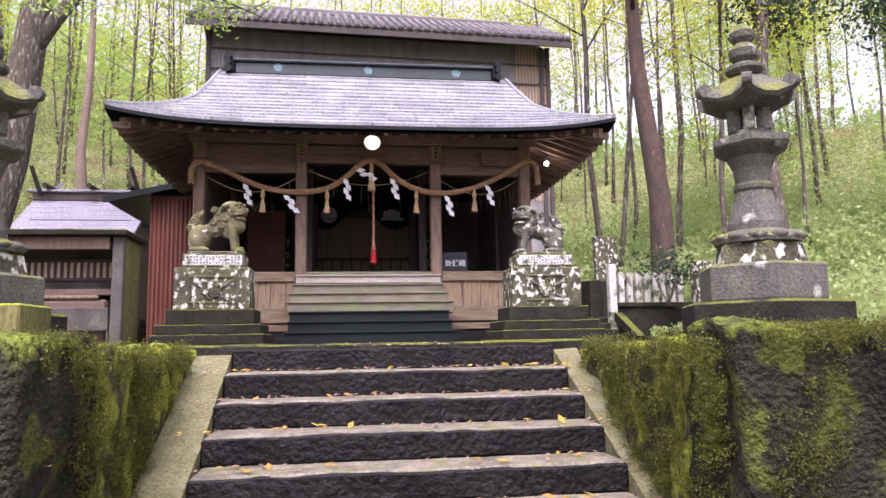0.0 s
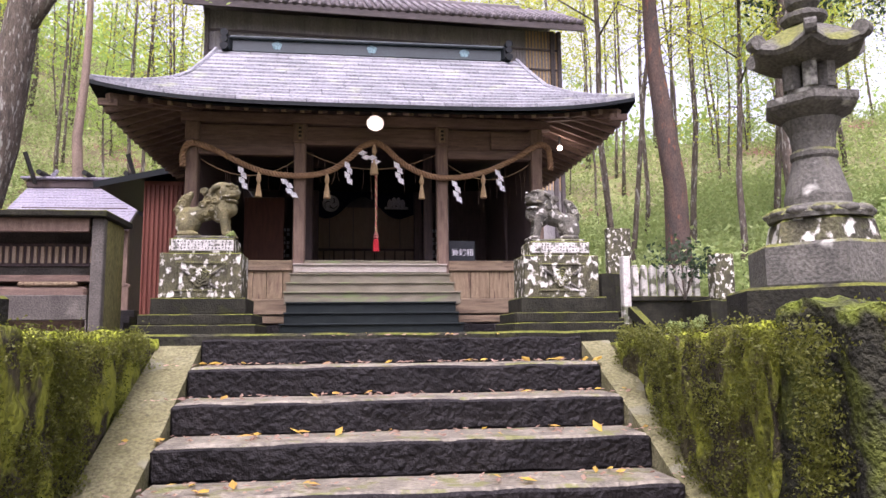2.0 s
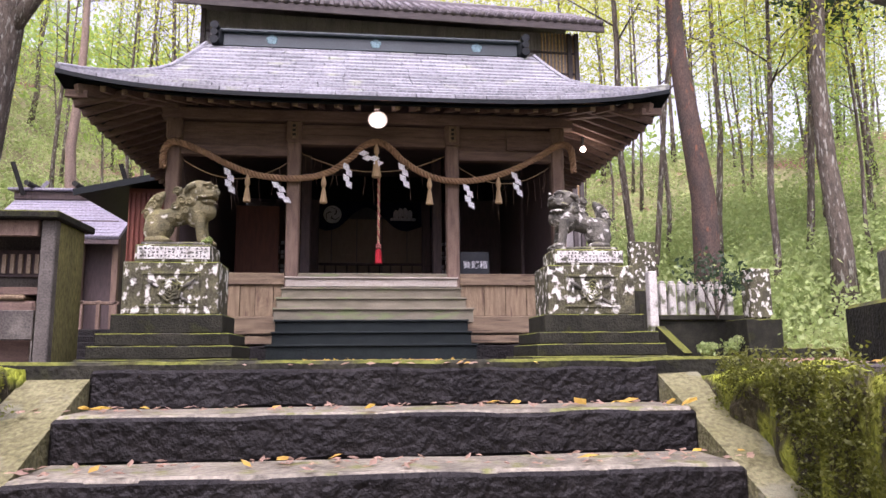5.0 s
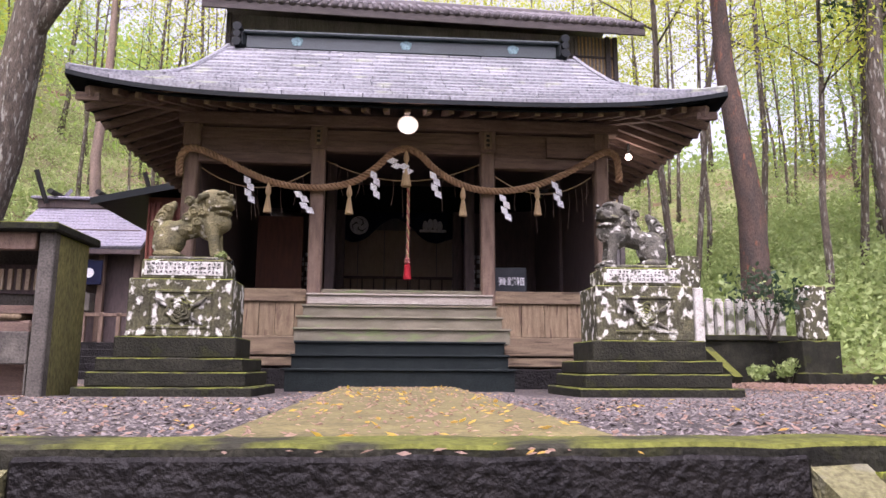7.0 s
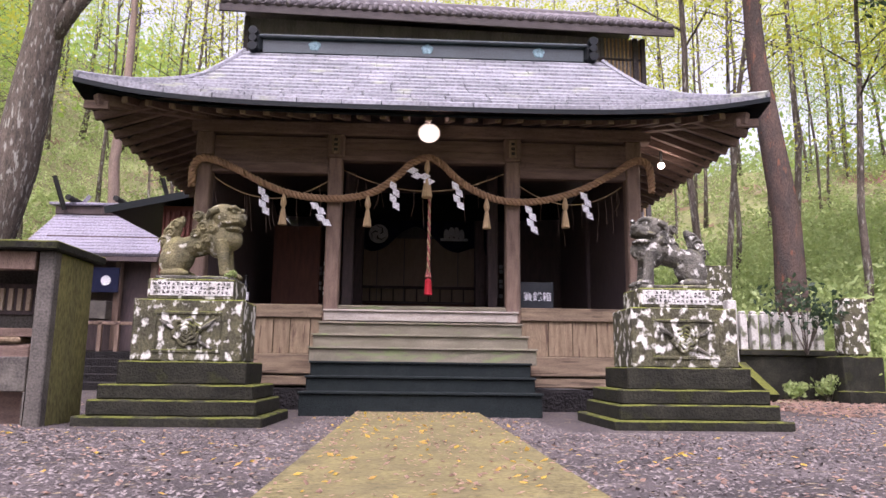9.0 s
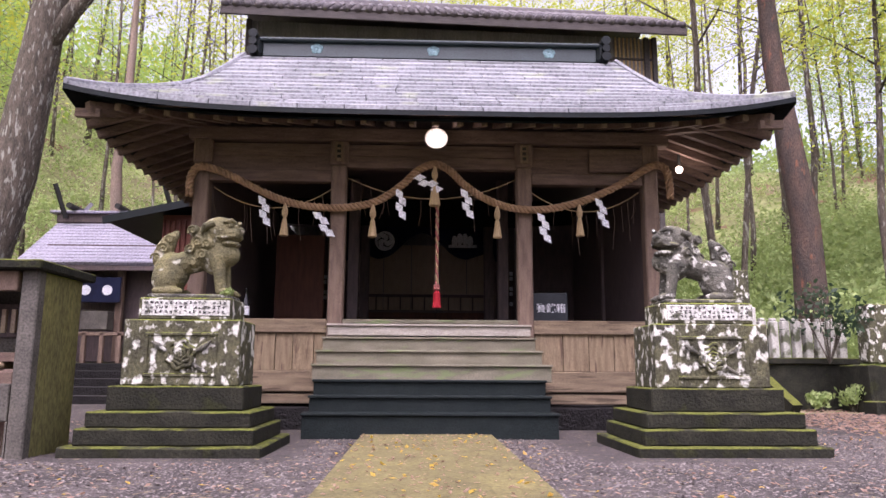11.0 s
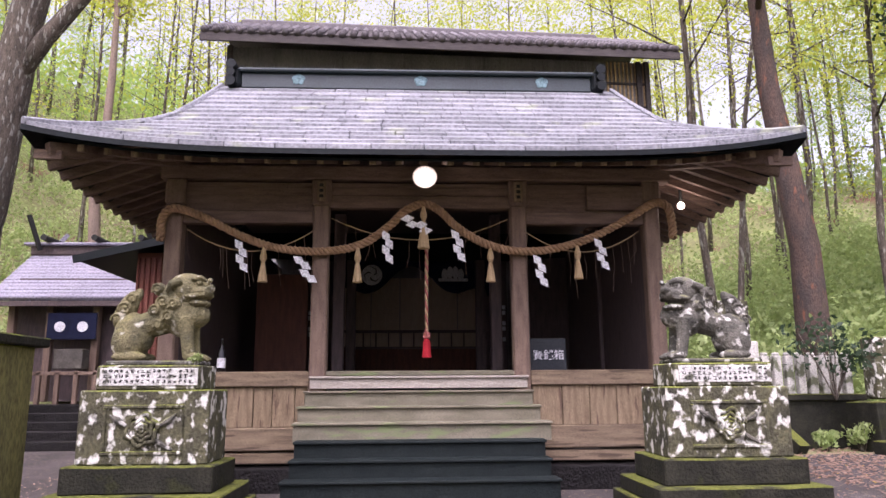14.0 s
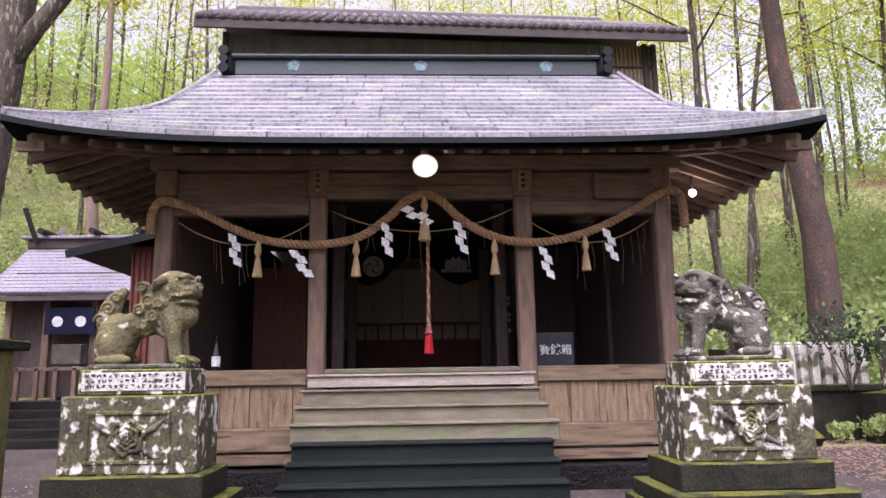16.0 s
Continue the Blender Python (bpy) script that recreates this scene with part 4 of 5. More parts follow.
def pedestal(cx, cy, w, dep, letters_seed):
    """Stepped base, carved die and lettered cap; w, dep: half width and half depth of the die."""
    ped = thing("statue_pedestal", "stepped stone pedestal with white lichen and carved flower panel", "pedestal", "pair of pedestals")
    for dx, dy, z0, z1 in ((0.31, 0.4, -0.05, 0.095), (0.23, 0.3, 0.095, 0.235), (0.18, 0.22, 0.235, 0.37), (0.075, 0.08, 0.37, 0.58)):
        part("base_tier", rough_block(cx - w - dx, cx + w + dx, cy - dep - dy, cy + dep + dy, z0, z1, 0.008, z1 * 9 + cx), M_TIER, ped, "dark tier stone edged with moss")
    part("die", rough_block(cx - w, cx + w, cy - dep, cy + dep, 0.58, 1.165, 0.006, cx), M_LICHEN, ped)
    yf = cy - dep
    pf = w * 0.62
    for a, b, c, d in ((-pf, pf, 1.02, 1.05), (-pf, pf, 0.66, 0.69), (-pf, -pf + 0.03, 0.69, 1.02), (pf - 0.03, pf, 0.69, 1.02)):
        part("panel_moulding", bx(cx + a, cx + b, yf - 0.015, yf + 0.02, c, d, 0.006), M_LICHEN, ped)
    for rad, wav, th in ((0.115, 0.014, 0.02), (0.078, 0.01, 0.018), (0.045, 0.006, 0.015), (0.016, 0.0, 0.014)):
        pts = []
        for k in range(41):
            an = k * 2 * math.pi / 40
            q = rad + wav * math.cos(6 * an + rad * 40)
            pts.append((cx + q * math.cos(an), yf - 0.012 - (0.12 - rad) * 0.12, 0.855 + q * math.sin(an)))
        part("carved_petal", tube(pts, th, 7), M_LICHEN, ped, smooth=True)
    part("carved_stem", tube([(cx + 0.08, yf - 0.008, 0.8), (cx + 0.16, yf - 0.012, 0.74), (cx + 0.24, yf - 0.008, 0.7)], [0.016, 0.02, 0.012], 7), M_STATUE2, ped)
    part("carved_leaf", tube([(cx + 0.12, yf - 0.008, 0.88), (cx + 0.2, yf - 0.014, 0.92), (cx + 0.26, yf - 0.008, 0.98)], [0.012, 0.03, 0.006], 7), M_STATUE2, ped)
    part("carved_leaf", tube([(cx - 0.12, yf - 0.008, 0.88), (cx - 0.2, yf - 0.014, 0.93), (cx - 0.26, yf - 0.008, 0.97)], [0.012, 0.03, 0.006], 7), M_STATUE2, ped)
    wc = w * 0.8
    dc = dep * 0.88
    yc = cy - dc
    cap = part("cap", rough_block(cx - wc, cx + wc, yc, cy + dc, 1.165, 1.365, 0.005, cx + 5), M_LICHEN, ped, "white lichened inscribed cap stone")
    part("whitened_face", bx(cx - wc * 0.93, cx + wc * 0.97, yc - 0.008, yc + 0.01, 1.2, 1.34, 0.004), M_PLASTER, cap)
    rr = random.Random(letters_seed)
    for row in range(3):
        for k in range(17):
            if rr.random() < 0.12:
                continue
            x = cx - wc * 0.86 + k * wc * 0.104
            z = 1.218 + row * 0.042
            bm = bmesh.new()
            for j in range(rr.randint(3, 5)):
                if rr.random() < 0.55:
                    zz, xa, xb = z + rr.uniform(0.0, 0.027), x + rr.uniform(0, 0.012), x + wc * rr.uniform(0.05, 0.08)
                    bx(xa, xb, yc - 0.0115 - j * 0.0002, yc - 0.006, zz, zz + 0.005, 0, bm)
                else:
                    xa, za = x + wc * rr.uniform(0.0, 0.065), z + rr.uniform(0, 0.01)
                    bx(xa, xa + 0.006, yc - 0.0115 - j * 0.0002, yc - 0.006, za, za + rr.uniform(0.012, 0.024), 0, bm)
            part("incised_mark", bm, M_INK, cap)
    part("plinth", rough_block(cx - wc * 0.9, cx + wc * 0.9, cy - dc * 0.8, cy + dc * 0.8, 1.365, 1.405, 0.004, cx + 9), M_STATUE2, ped)
    return ped


M_PLASTER = mat("whitened_stone_face", (0.70, 0.69, 0.64), (0.55, 0.54, 0.48), 6, 0.9, 0.3, 50, patch=(0.10, 0.10, 0.07), patch_scale=9, patch_at=0.585)
LX, LY, RX, RYY = -2.28, -2.52, 2.53, -2.43
pedestal(LX, LY, 0.515, 0.29, 1)
pedestal(RX, RYY, 0.53, 0.32, 2)
lion("guardian_statue", "olive-lichened stone lion-dog sitting on its pedestal", M_STATUE, Matrix.Translation((LX + 0.03, LY, 1.4)) @ Matrix.Scale(1.13, 4), -0.25, 0.0, 1)
lion("guardian_statue", "grey lichened stone lion-dog with open mouth", M_STATUE2, Matrix.Translation((RX - 0.05, RYY, 1.4)) @ Matrix.Rotation(math.pi, 4, "Z") @ Matrix.Scale(1.11, 4), 0.5, 0.02, 2)


# ---- stone lanterns ----
def stone_lantern(cx, cy, zb, label, k=1.0):
    ln = thing("stone_lantern", label, "lantern", "pair of stone lanterns")
    T = math.pi / 6
    kr = k * 0.87

    def P(name, prof, sides, m=M_FLATSTONE, lb="", turn=T):
        return part(name, lathe([(a * kr, zb + b * k) for a, b in prof], sides, cx, cy, turn), m, ln, lb)
    P("base_slab", [(0.7, -0.3), (0.73, 0.0), (0.73, 0.27), (0.7, 0.29)], 6, M_TIER, turn=T * 0.4)
    P("base_block", [(0.53, 0.29), (0.54, 0.31), (0.54, 0.55), (0.515, 0.57)], 6, M_FLATSTONE, turn=T * 0.4)
    P("plinth", [(0.40, 0.57), (0.405, 0.58), (0.37, 0.72), (0.345, 0.74)], 6, M_LICHEN, "white lichened plinth", turn=T * 0.4)
    lotus = P("lotus_foot", [(0.36, 0.74), (0.37, 0.77), (0.31, 0.82), (0.25, 0.84)], 24)
    for q in range(12):
        an = q * math.pi / 6
        bm = bmesh.new()
        bmesh.ops.create_uvsphere(bm, u_segments=8, v_segments=6, radius=0.09 * k, matrix=Matrix.Translation((cx + 0.3 * kr * math.cos(an), cy + 0.3 * kr * math.sin(an), zb + 0.785 * k)) @ Matrix.Rotation(an, 4, "Z") @ Matrix.Diagonal((0.9, 0.95, 0.45, 1)))
        part("petal", bm, M_FLATSTONE, lotus, smooth=True)
    P("shaft", [(0.235, 0.84), (0.235, 0.9), (0.19, 1.04), (0.155, 1.15), (0.17, 1.17), (0.17, 1.2), (0.15, 1.22), (0.165, 1.33), (0.2, 1.4), (0.21, 1.42)], 20)
    P("platform", [(0.2, 1.42), (0.34, 1.49), (0.36, 1.51), (0.36, 1.56), (0.26, 1.585), (0.2, 1.6)], 6, turn=0)
    # fire box: six corner pillars round a hollow, open windows
    fb = P("fire_box_floor", [(0.19, 1.6), (0.19, 1.63)], 6, turn=0)
    for q in range(6):
        an = q * math.pi / 3
        if q % 2 == 0:
            part("pillar", lathe([(0.05 * k, zb + 1.63 * k), (0.05 * k, zb + 1.83 * k)], 6, cx + 0.145 * kr * math.cos(an), cy + 0.145 * kr * math.sin(an)), M_FLATSTONE, fb)
        else:
            part("pillar", lathe([(0.058 * k, zb + 1.63 * k), (0.058 * k, zb + 1.83 * k)], 6, cx + 0.14 * kr * math.cos(an), cy + 0.14 * kr * math.sin(an)), M_FLATSTONE, fb)
    # roof: six ribs rising to curled tips
    bm = bmesh.new()
    rings = []
    for rad, z, lift in ((0.2, 1.8, 0), (0.40, 1.84, 0.05), (0.43, 1.87, 0.06), (0.40, 1.9, 0.07), (0.3, 1.96, 0.03), (0.2, 2.05, 0.0), (0.1, 2.1, 0)):
        ring = []
        for q in range(36):
            an = q * math.pi / 18
            near = (0.5 + 0.5 * math.cos(6 * an)) ** 3
            hexr = math.cos(math.pi / 6) / math.cos((an % (math.pi / 3)) - math.pi / 6)
            rr = rad * (hexr * (1 + 0.06 * near))
            ring.append(bm.verts.new((cx + kr * rr * math.cos(an), cy + kr * rr * math.sin(an), zb + k * (z + lift * near))))
        rings.append(ring)
    for a, b in zip(rings, rings[1:]):
        for q in range(36):
            bm.faces.new((a[q], a[(q + 1) % 36], b[(q + 1) % 36], b[q]))
    bm.faces.new(rings[0][::-1])
    bm.faces.new(rings[-1])
    rf = part("roof", bm, M_FLATSTONE, ln, "hexagonal stone roof with curled tips")
    for q in range(6):
        an = q * math.pi / 3
        bm = bmesh.new()
        bmesh.ops.create_cone(bm, segments=12, radius1=0.055 * k, radius2=0.055 * k, depth=0.07 * k, cap_ends=True,
                              matrix=Matrix.Translation((cx + 0.42 * kr * math.cos(an), cy + 0.42 * kr * math.sin(an), zb + 1.955 * k)) @ Matrix.Rotation(an, 4, "Z") @ Matrix.Rotation(math.pi / 2, 4, "X"))
        part("curled_tip", bm, M_FLATSTONE, rf)
    P("finial_base", [(0.12, 2.1), (0.17, 2.14), (0.17, 2.17), (0.1, 2.2)], 16)
    P("finial", [(0.06, 2.2), (0.12, 2.25), (0.13, 2.31), (0.08, 2.36), (0.07, 2.37), (0.11, 2.41), (0.115, 2.46), (0.06, 2.52), (0.02, 2.54)], 16)
    return ln


stone_lantern(2.69, -8.0, 0.05, "tall weathered stone lantern on mossy hexagonal base", 0.98)
stone_lantern(-2.84, -8.0, 0.05, "weathered stone lantern with white lichened base", 0.9)
blk = tagged(part("stone_block", rough_block(-2.5, -2.22, -8.75, -8.3, 0.02, 0.34, 0.01, 4), M_CONCMOSS), "small yellowed stone block beside the lantern", "stone")

# ---- concrete shelter with washing basin ----
shel = thing("concrete_shelter", "algae-stained concrete shelter with flat mossy roof", "shelter")
SX1, SX0, SY0, SY1 = -3.33, -6.2, -3.3, -2.5
part("side_wall", rough_block(SX1 - 0.14, SX1, SY0 + 0.12, SY1, -0.05, 1.53, 0.004, 2), M_CONCMOSS, shel)
part("corner_pillar", rough_block(SX1 - 0.13, SX1 + 0.012, SY0, SY0 + 0.118, -0.05, 1.53, 0.004, 3), M_CONC, shel)
part("side_wall", bx(SX0, SX0 + 0.14, SY0, SY1, -0.05, 1.53), M_CONC, shel)
part("back_wall", bx(SX0 + 0.14, SX1 - 0.141, SY1 - 0.14, SY1, -0.05, 1.53), M_CONC, shel)
part("front_wall", bx(SX0 + 0.14, SX1 - 0.171, SY0 + 0.06, SY0 + 0.16, 0.3, 0.6), M_CONC, shel)
part("front_foot", bx(SX0 + 0.14, -4.4, SY0 + 0.06, SY0 + 0.16, -0.05, 0.299), M_CONC, shel)
part("front_foot", bx(-3.5, SX1 - 0.171, SY0 + 0.06, SY0 + 0.16, -0.05, 0.299), M_CONC, shel)
part("roof_slab", rough_block(SX0 - 0.1, SX1 + 0.07, SY0 - 0.1, SY1 + 0.1, 1.53, 1.61, 0.006, 8), M_TIER, shel, "flat roof slab edged with moss")
part("beam", bx(SX0 + 0.14, SX1 - 0.171, SY0 + 0.02, SY0 + 0.1, 1.36, 1.528), M_OLDWOOD, shel)
part("shelf", bx(SX0 + 0.15, SX1 - 0.175, SY1 - 0.5, SY1 - 0.142, 0.78, 0.86, 0.006), M_HWOOD, shel)
gr = part("grille", bx(-5.0, -3.5, SY1 - 0.18, SY1 - 0.145, 1.0, 1.3, 0.004), M_DARKWOOD, shel, "dark wooden grille")
for k in range(17):
    part("bar", bx(-4.95 + k * 0.085, -4.91 + k * 0.085, SY1 - 0.21, SY1 - 0.181, 1.04, 1.25, 0), M_LATTICE, gr)
bas = thing("water_basin", "low wooden box and basin inside the shelter", "basin")
part("trough", bx(-4.7, -3.6, SY0 + 0.3, SY0 + 0.8, -0.05, 0.72, 0.03), M_HWOOD, bas)
part("lid", bx(-4.4, -3.7, SY0 + 0.28, SY0 + 0.78, 0.721, 0.78, 0.02), M_PALEWOOD, bas)

# ---- red sheet annex beside the hall ----
ann = thing("sheet_annex", "lean-to annex clad in rust-red corrugated sheet", "annex")
part("wall", bx(-4.85, -3.1, 3.6, 6.5, 0, 3.5, 0), M_RED, ann)
for k in range(19):
    x = -4.82 + k * 0.095
    part("corrugation", tube([(x, 3.59, 0.02), (x, 3.59, 3.4)], 0.028, 6), M_RED, ann)
part("roof", beam((-5.75, 4.9, 3.36), (-3.0, 4.9, 3.98), 3.2, 0.1), M_EDGE, ann, "dark green sheet lean-to roof")
part("fascia", beam((-5.78, 3.25, 3.32), (-3.0, 3.25, 3.94), 0.04, 0.13), M_EDGE, ann)

mail = thing("red_drum", "faded red painted metal drum with white top", "drum")
part("body", bx(-3.25, -2.95, -0.9, -0.6, 0.0, 0.75, 0.04), M_MAILRED, mail)
part("head", bx(-3.2, -3.0, -0.88, -0.64, 0.75, 0.95, 0.04), M_CONC, mail)

# ---- small shrine in the distance ----
sm = thing("small_shrine", "small wooden side shrine with pale metal roof and forked finials", "shrine", at=(0.5, 0.3, 0))
part("roof", beam((-8.9, 8.2, 3.3), (-8.9, 10.2, 4.75), 3.55, 0.09), M_TINROOF, sm, "pale lilac-grey sheet roof")
for k in range(14):
    part("roof_seam", beam((-8.9, 8.2 + k * 0.142, 3.362 + k * 0.103), (-8.9, 8.215 + k * 0.142, 3.373 + k * 0.103), 3.55, 0.012), M_TINROOF, sm)
part("rear_roof", beam((-8.9, 12.2, 3.3), (-8.9, 10.2, 4.75), 3.55, 0.09), M_TINROOF, sm)
part("ridge_board", bx(-10.7, -7.1, 10.0, 10.4, 4.7, 4.95, 0.02), M_DARKWOOD, sm)
part("ridge_cap", bx(-10.85, -6.95, 9.9, 10.5, 4.95, 5.03, 0.02), M_TINROOF, sm)
for x in (-10.2, -8.9, -7.7):
    part("ridge_log", tube([(x, 9.6, 5.1), (x, 10.8, 5.1)], 0.08, 10), M_INK, sm)
for x in (-10.4, -7.45):
    part("forked_finial", beam((x, 9.9, 4.8), (x - 0.22, 9.6, 5.7), 0.08, 0.1), M_INK, sm)
    part("forked_finial", beam((x, 10.4, 4.8), (x + 0.3, 10.7, 5.4), 0.08, 0.1), M_TINROOF, sm)
part("eave_board", bx(-10.66, -7.14, 8.21, 8.27, 3.13, 3.25, 0.01), M_DARKWOOD, sm)
part("body", bx(-10.3, -7.4, 8.9, 11.6, 0.9, 3.9, 0), M_DARKWOOD, sm)
for x in (-10.2, -9.3, -8.2, -7.3):
    part("post", bx(x - 0.08, x + 0.08, 8.5, 8.66, 0.9, 3.4, 0.01), M_OLDWOOD, sm)
vc = part("veil", bx(-9.25, -8.1, 8.32, 8.35, 2.35, 2.98, 0.004), M_NAVY, sm)
for x in (-8.95, -8.42):
    bm = bmesh.new()
    bmesh.ops.create_cone(bm, segments=20, radius1=0.125, radius2=0.125, depth=0.008, cap_ends=True, matrix=Matrix.Translation((x, 8.312, 2.65)) @ Matrix.Rotation(math.pi / 2, 4, "X"))
    part("crest", bm, M_CRESTW, vc)
ob = part("offering_box", bx(-8.85, -8.2, 7.95, 8.3, 1.65, 2.1, 0.01), M_CONC, sm)
fenc = part("railing", bx(-10.4, -6.9, 7.8, 7.9, 1.5, 1.58, 0.01), M_OLDWOOD, sm)
part("rail", bx(-10.4, -6.9, 7.8, 7.9, 0.75, 0.85, 0.01), M_OLDWOOD, fenc)
for k in range(9):
    part("baluster", bx(-10.4 + k * 0.42, -10.3 + k * 0.42, 7.8, 7.9, 0.5, 1.6, 0.01), M_OLDWOOD, fenc)
for k in range(5):
    part("stone_step", bx(-10, -6.6, 5.6 + k * 0.42, 8.4, k * 0.17 - 0.1, (k + 1) * 0.17, 0.015), M_STEP, sm)

# ---- stone fence, monuments and side steps ----
fence = thing("stone_fence", "row of whitish square stone posts on a dark mossy base wall", "fence")
FA, FB = Vector((6.5, 4.58, 0)), Vector((8.35, 4.7, 0))
dirv = (FB - FA).normalized()
nrm = Vector((-dirv.y, dirv.x, 0))
ang = math.degrees(math.atan2(dirv.y, dirv.x))


def turned(bm, at, deg):
    bmesh.ops.transform(bm, matrix=pose(*at, 0, 0, deg), verts=bm.verts)
    return bm


L = (FB - FA).length
part("base_wall", turned(rough_block(-0.1, L + 0.1, -0.17, 0.17, -0.1, 0.88, 0.02, 3), FA, ang), M_TIER, fence, "dark mossy base wall")
part("base_ledge", turned(rough_block(-0.1, L + 0.1, -0.24, 0.24, 0.88, 1.0, 0.01, 6), FA, ang), M_TIER, fence)
for k in range(8):
    p = FA + dirv * (0.1 + k * (L - 0.2) / 7)
    bm = bx(-0.075, 0.075, -0.07, 0.07, 1.0, 1.72, 0.012)
    bx(-0.06, 0.06, -0.055, 0.055, 1.72, 1.78, 0.02, bm)
    part("stone_post", turned(bm, (p.x, p.y, 0), ang), M_FENCE, fence)
part("end_post", turned(bx(-0.1, 0.1, -0.1, 0.1, 0.0, 1.98, 0.02), (6.3, 4.45, 0), ang), M_FENCE, fence)
part("end_post", turned(bx(-0.24, 0.28, -0.2, 0.2, 0.9, 2.05, 0.03), (8.75, 4.4, 0), ang), M_LICHEN, fence)
part("end_block", turned(rough_block(-0.42, 0.5, -0.36, 0.36, -0.1, 0.86, 0.03, 12), (8.35, 3.95, 0), 10), M_TIER, fence, "mossy squared block")
part("kerb", turned(rough_block(-0.9, 1.2, -0.15, 0.15, -0.1, 0.22, 0.03, 14), (8.7, 3.4, 0), 8), M_TIER, fence)
mon = thing("stone_tablet", "upright grey inscribed stone tablet on a boulder", "monument")
part("tablet", rough_block(6.62, 7.3, 6.45, 6.65, 1.7, 3.0, 0.012, 21), M_LICHEN, mon)
part("base", rough_block(6.3, 7.6, 6.15, 6.95, -0.1, 1.72, 0.06, 22), M_TIER, mon)
sst = thing("side_steps", "short dark stone steps with a mossy curb", "steps")
for k in range(4):
    part("stone_step", rough_block(5.1, 6.3, 3.75 + k * 0.32, 5.4, -0.05 + k * 0.16, 0.16 * (k + 1), 0.006, 30 + k), M_TIER, sst)
part("curb", beam((6.62, 3.55, 0.06), (6.4, 4.4, 0.66), 0.22, 0.2), M_TIER, sst)


# ---- trees ----
def leaf_cloud(name, centres, per, spread, size, material, seed, flat=0.6):
    """Many small separate leaves round the given centres, as one mesh."""
    g = np.random.default_rng(seed)
    c = np.repeat(np.array(centres, float), per, axis=0)
    n = len(c)
    c = c + g.normal(0, 1, (n, 3)) * np.array([spread, spread, spread * flat])
    a = g.normal(0, 1, (n, 3))
    a /= np.linalg.norm(a, axis=1)[:, None]
    b = np.cross(a, g.normal(0, 1, (n, 3)))
    b /= np.linalg.norm(b, axis=1)[:, None]
    s = size * g.uniform(0.6, 1.3, (n, 1))
    v = np.stack([c - a * s, c + b * s * 0.5, c + a * s, c - b * s * 0.5], 1).reshape(-1, 3)
    me = bpy.data.meshes.new(name)
    me.vertices.add(4 * n)
    me.vertices.foreach_set("co", v.ravel().astype(np.float32))
    me.loops.add(4 * n)
    me.loops.foreach_set("vertex_index", np.arange(4 * n, dtype=np.int32))
    me.polygons.add(n)
    me.polygons.foreach_set("loop_start", np.arange(0, 4 * n, 4, dtype=np.int32))
    me.update(calc_edges=True)
    me.materials.append(material)
    return me


def tree_proto(seed, height, rad, bark, leaves, first, spread, per, leaf, lean=0.0, limbs=16, clump=0.6):
    """Trunk with tapering limbs and a loose crown. Returns the meshes of trunk and crown."""
    rr = random.Random(seed)
    bm = bmesh.new()
    trunk = []
    x = y = 0.0
    for k in range(9):
        trunk.append(Vector((x, y, height * k / 8 - (0.5 if k == 0 else 0))))
        x += rr.uniform(-0.12, 0.12) * height / 12 + lean
        y += rr.uniform(-0.12, 0.12) * height / 12
    tube(trunk, [rad * (1.35 if k == 0 else 1.0) * (1 - 0.82 * k / 8) for k in range(9)], 10, bm)
    ends = []
    for k in range(limbs):
        t = first + (0.97 - first) * (k + rr.random()) / limbs
        i = min(7, int(t * 8))
        p = trunk[i].lerp(trunk[i + 1], t * 8 - i)
        an = rr.uniform(0, 2 * math.pi)
        ln = spread * (1.15 - 0.6 * t) * rr.uniform(0.6, 1.15)
        d = Vector((math.cos(an), math.sin(an), rr.uniform(0.35, 1.0)))
        q1 = p + d * ln * 0.45
        q2 = q1 + Vector((d.x, d.y, d.z * 0.7)) * ln * 0.45 + Vector((rr.uniform(-0.2, 0.2), rr.uniform(-0.2, 0.2), 0)) * ln
        r0 = rad * (1 - 0.82 * t) * 0.45
        tube([p, q1, q2], [r0, r0 * 0.6, r0 * 0.2], 5, bm)
        for q in (q1, q2):
            ends.append(q)
            for _ in range(2):
                e = q + Vector((rr.gauss(0, 1), rr.gauss(0, 1), rr.gauss(0, 0.6))) * ln * 0.3
                tube([q, e], [r0 * 0.3, r0 * 0.1], 4, bm)
                ends.append(e)
    tm = mesh_of("trunk", bm, bark, True)
    cm = leaf_cloud("crown", ends, per, clump, leaf, leaves, seed) if per else None
    return tm, cm


def plant(proto, x, y, scale, turn, label, tilt=0.0):
    t = thing("tree", label, "tree", "trees of the wooded slope", (x, y, ground_z(x, y)))
    t.rotation_euler = (0, radians(tilt), radians(turn))
    t.scale = (scale, scale, scale)
    for nm, me in zip(("trunk", "crown"), proto):
        if me:
            new(nm, me).parent = t
    return t


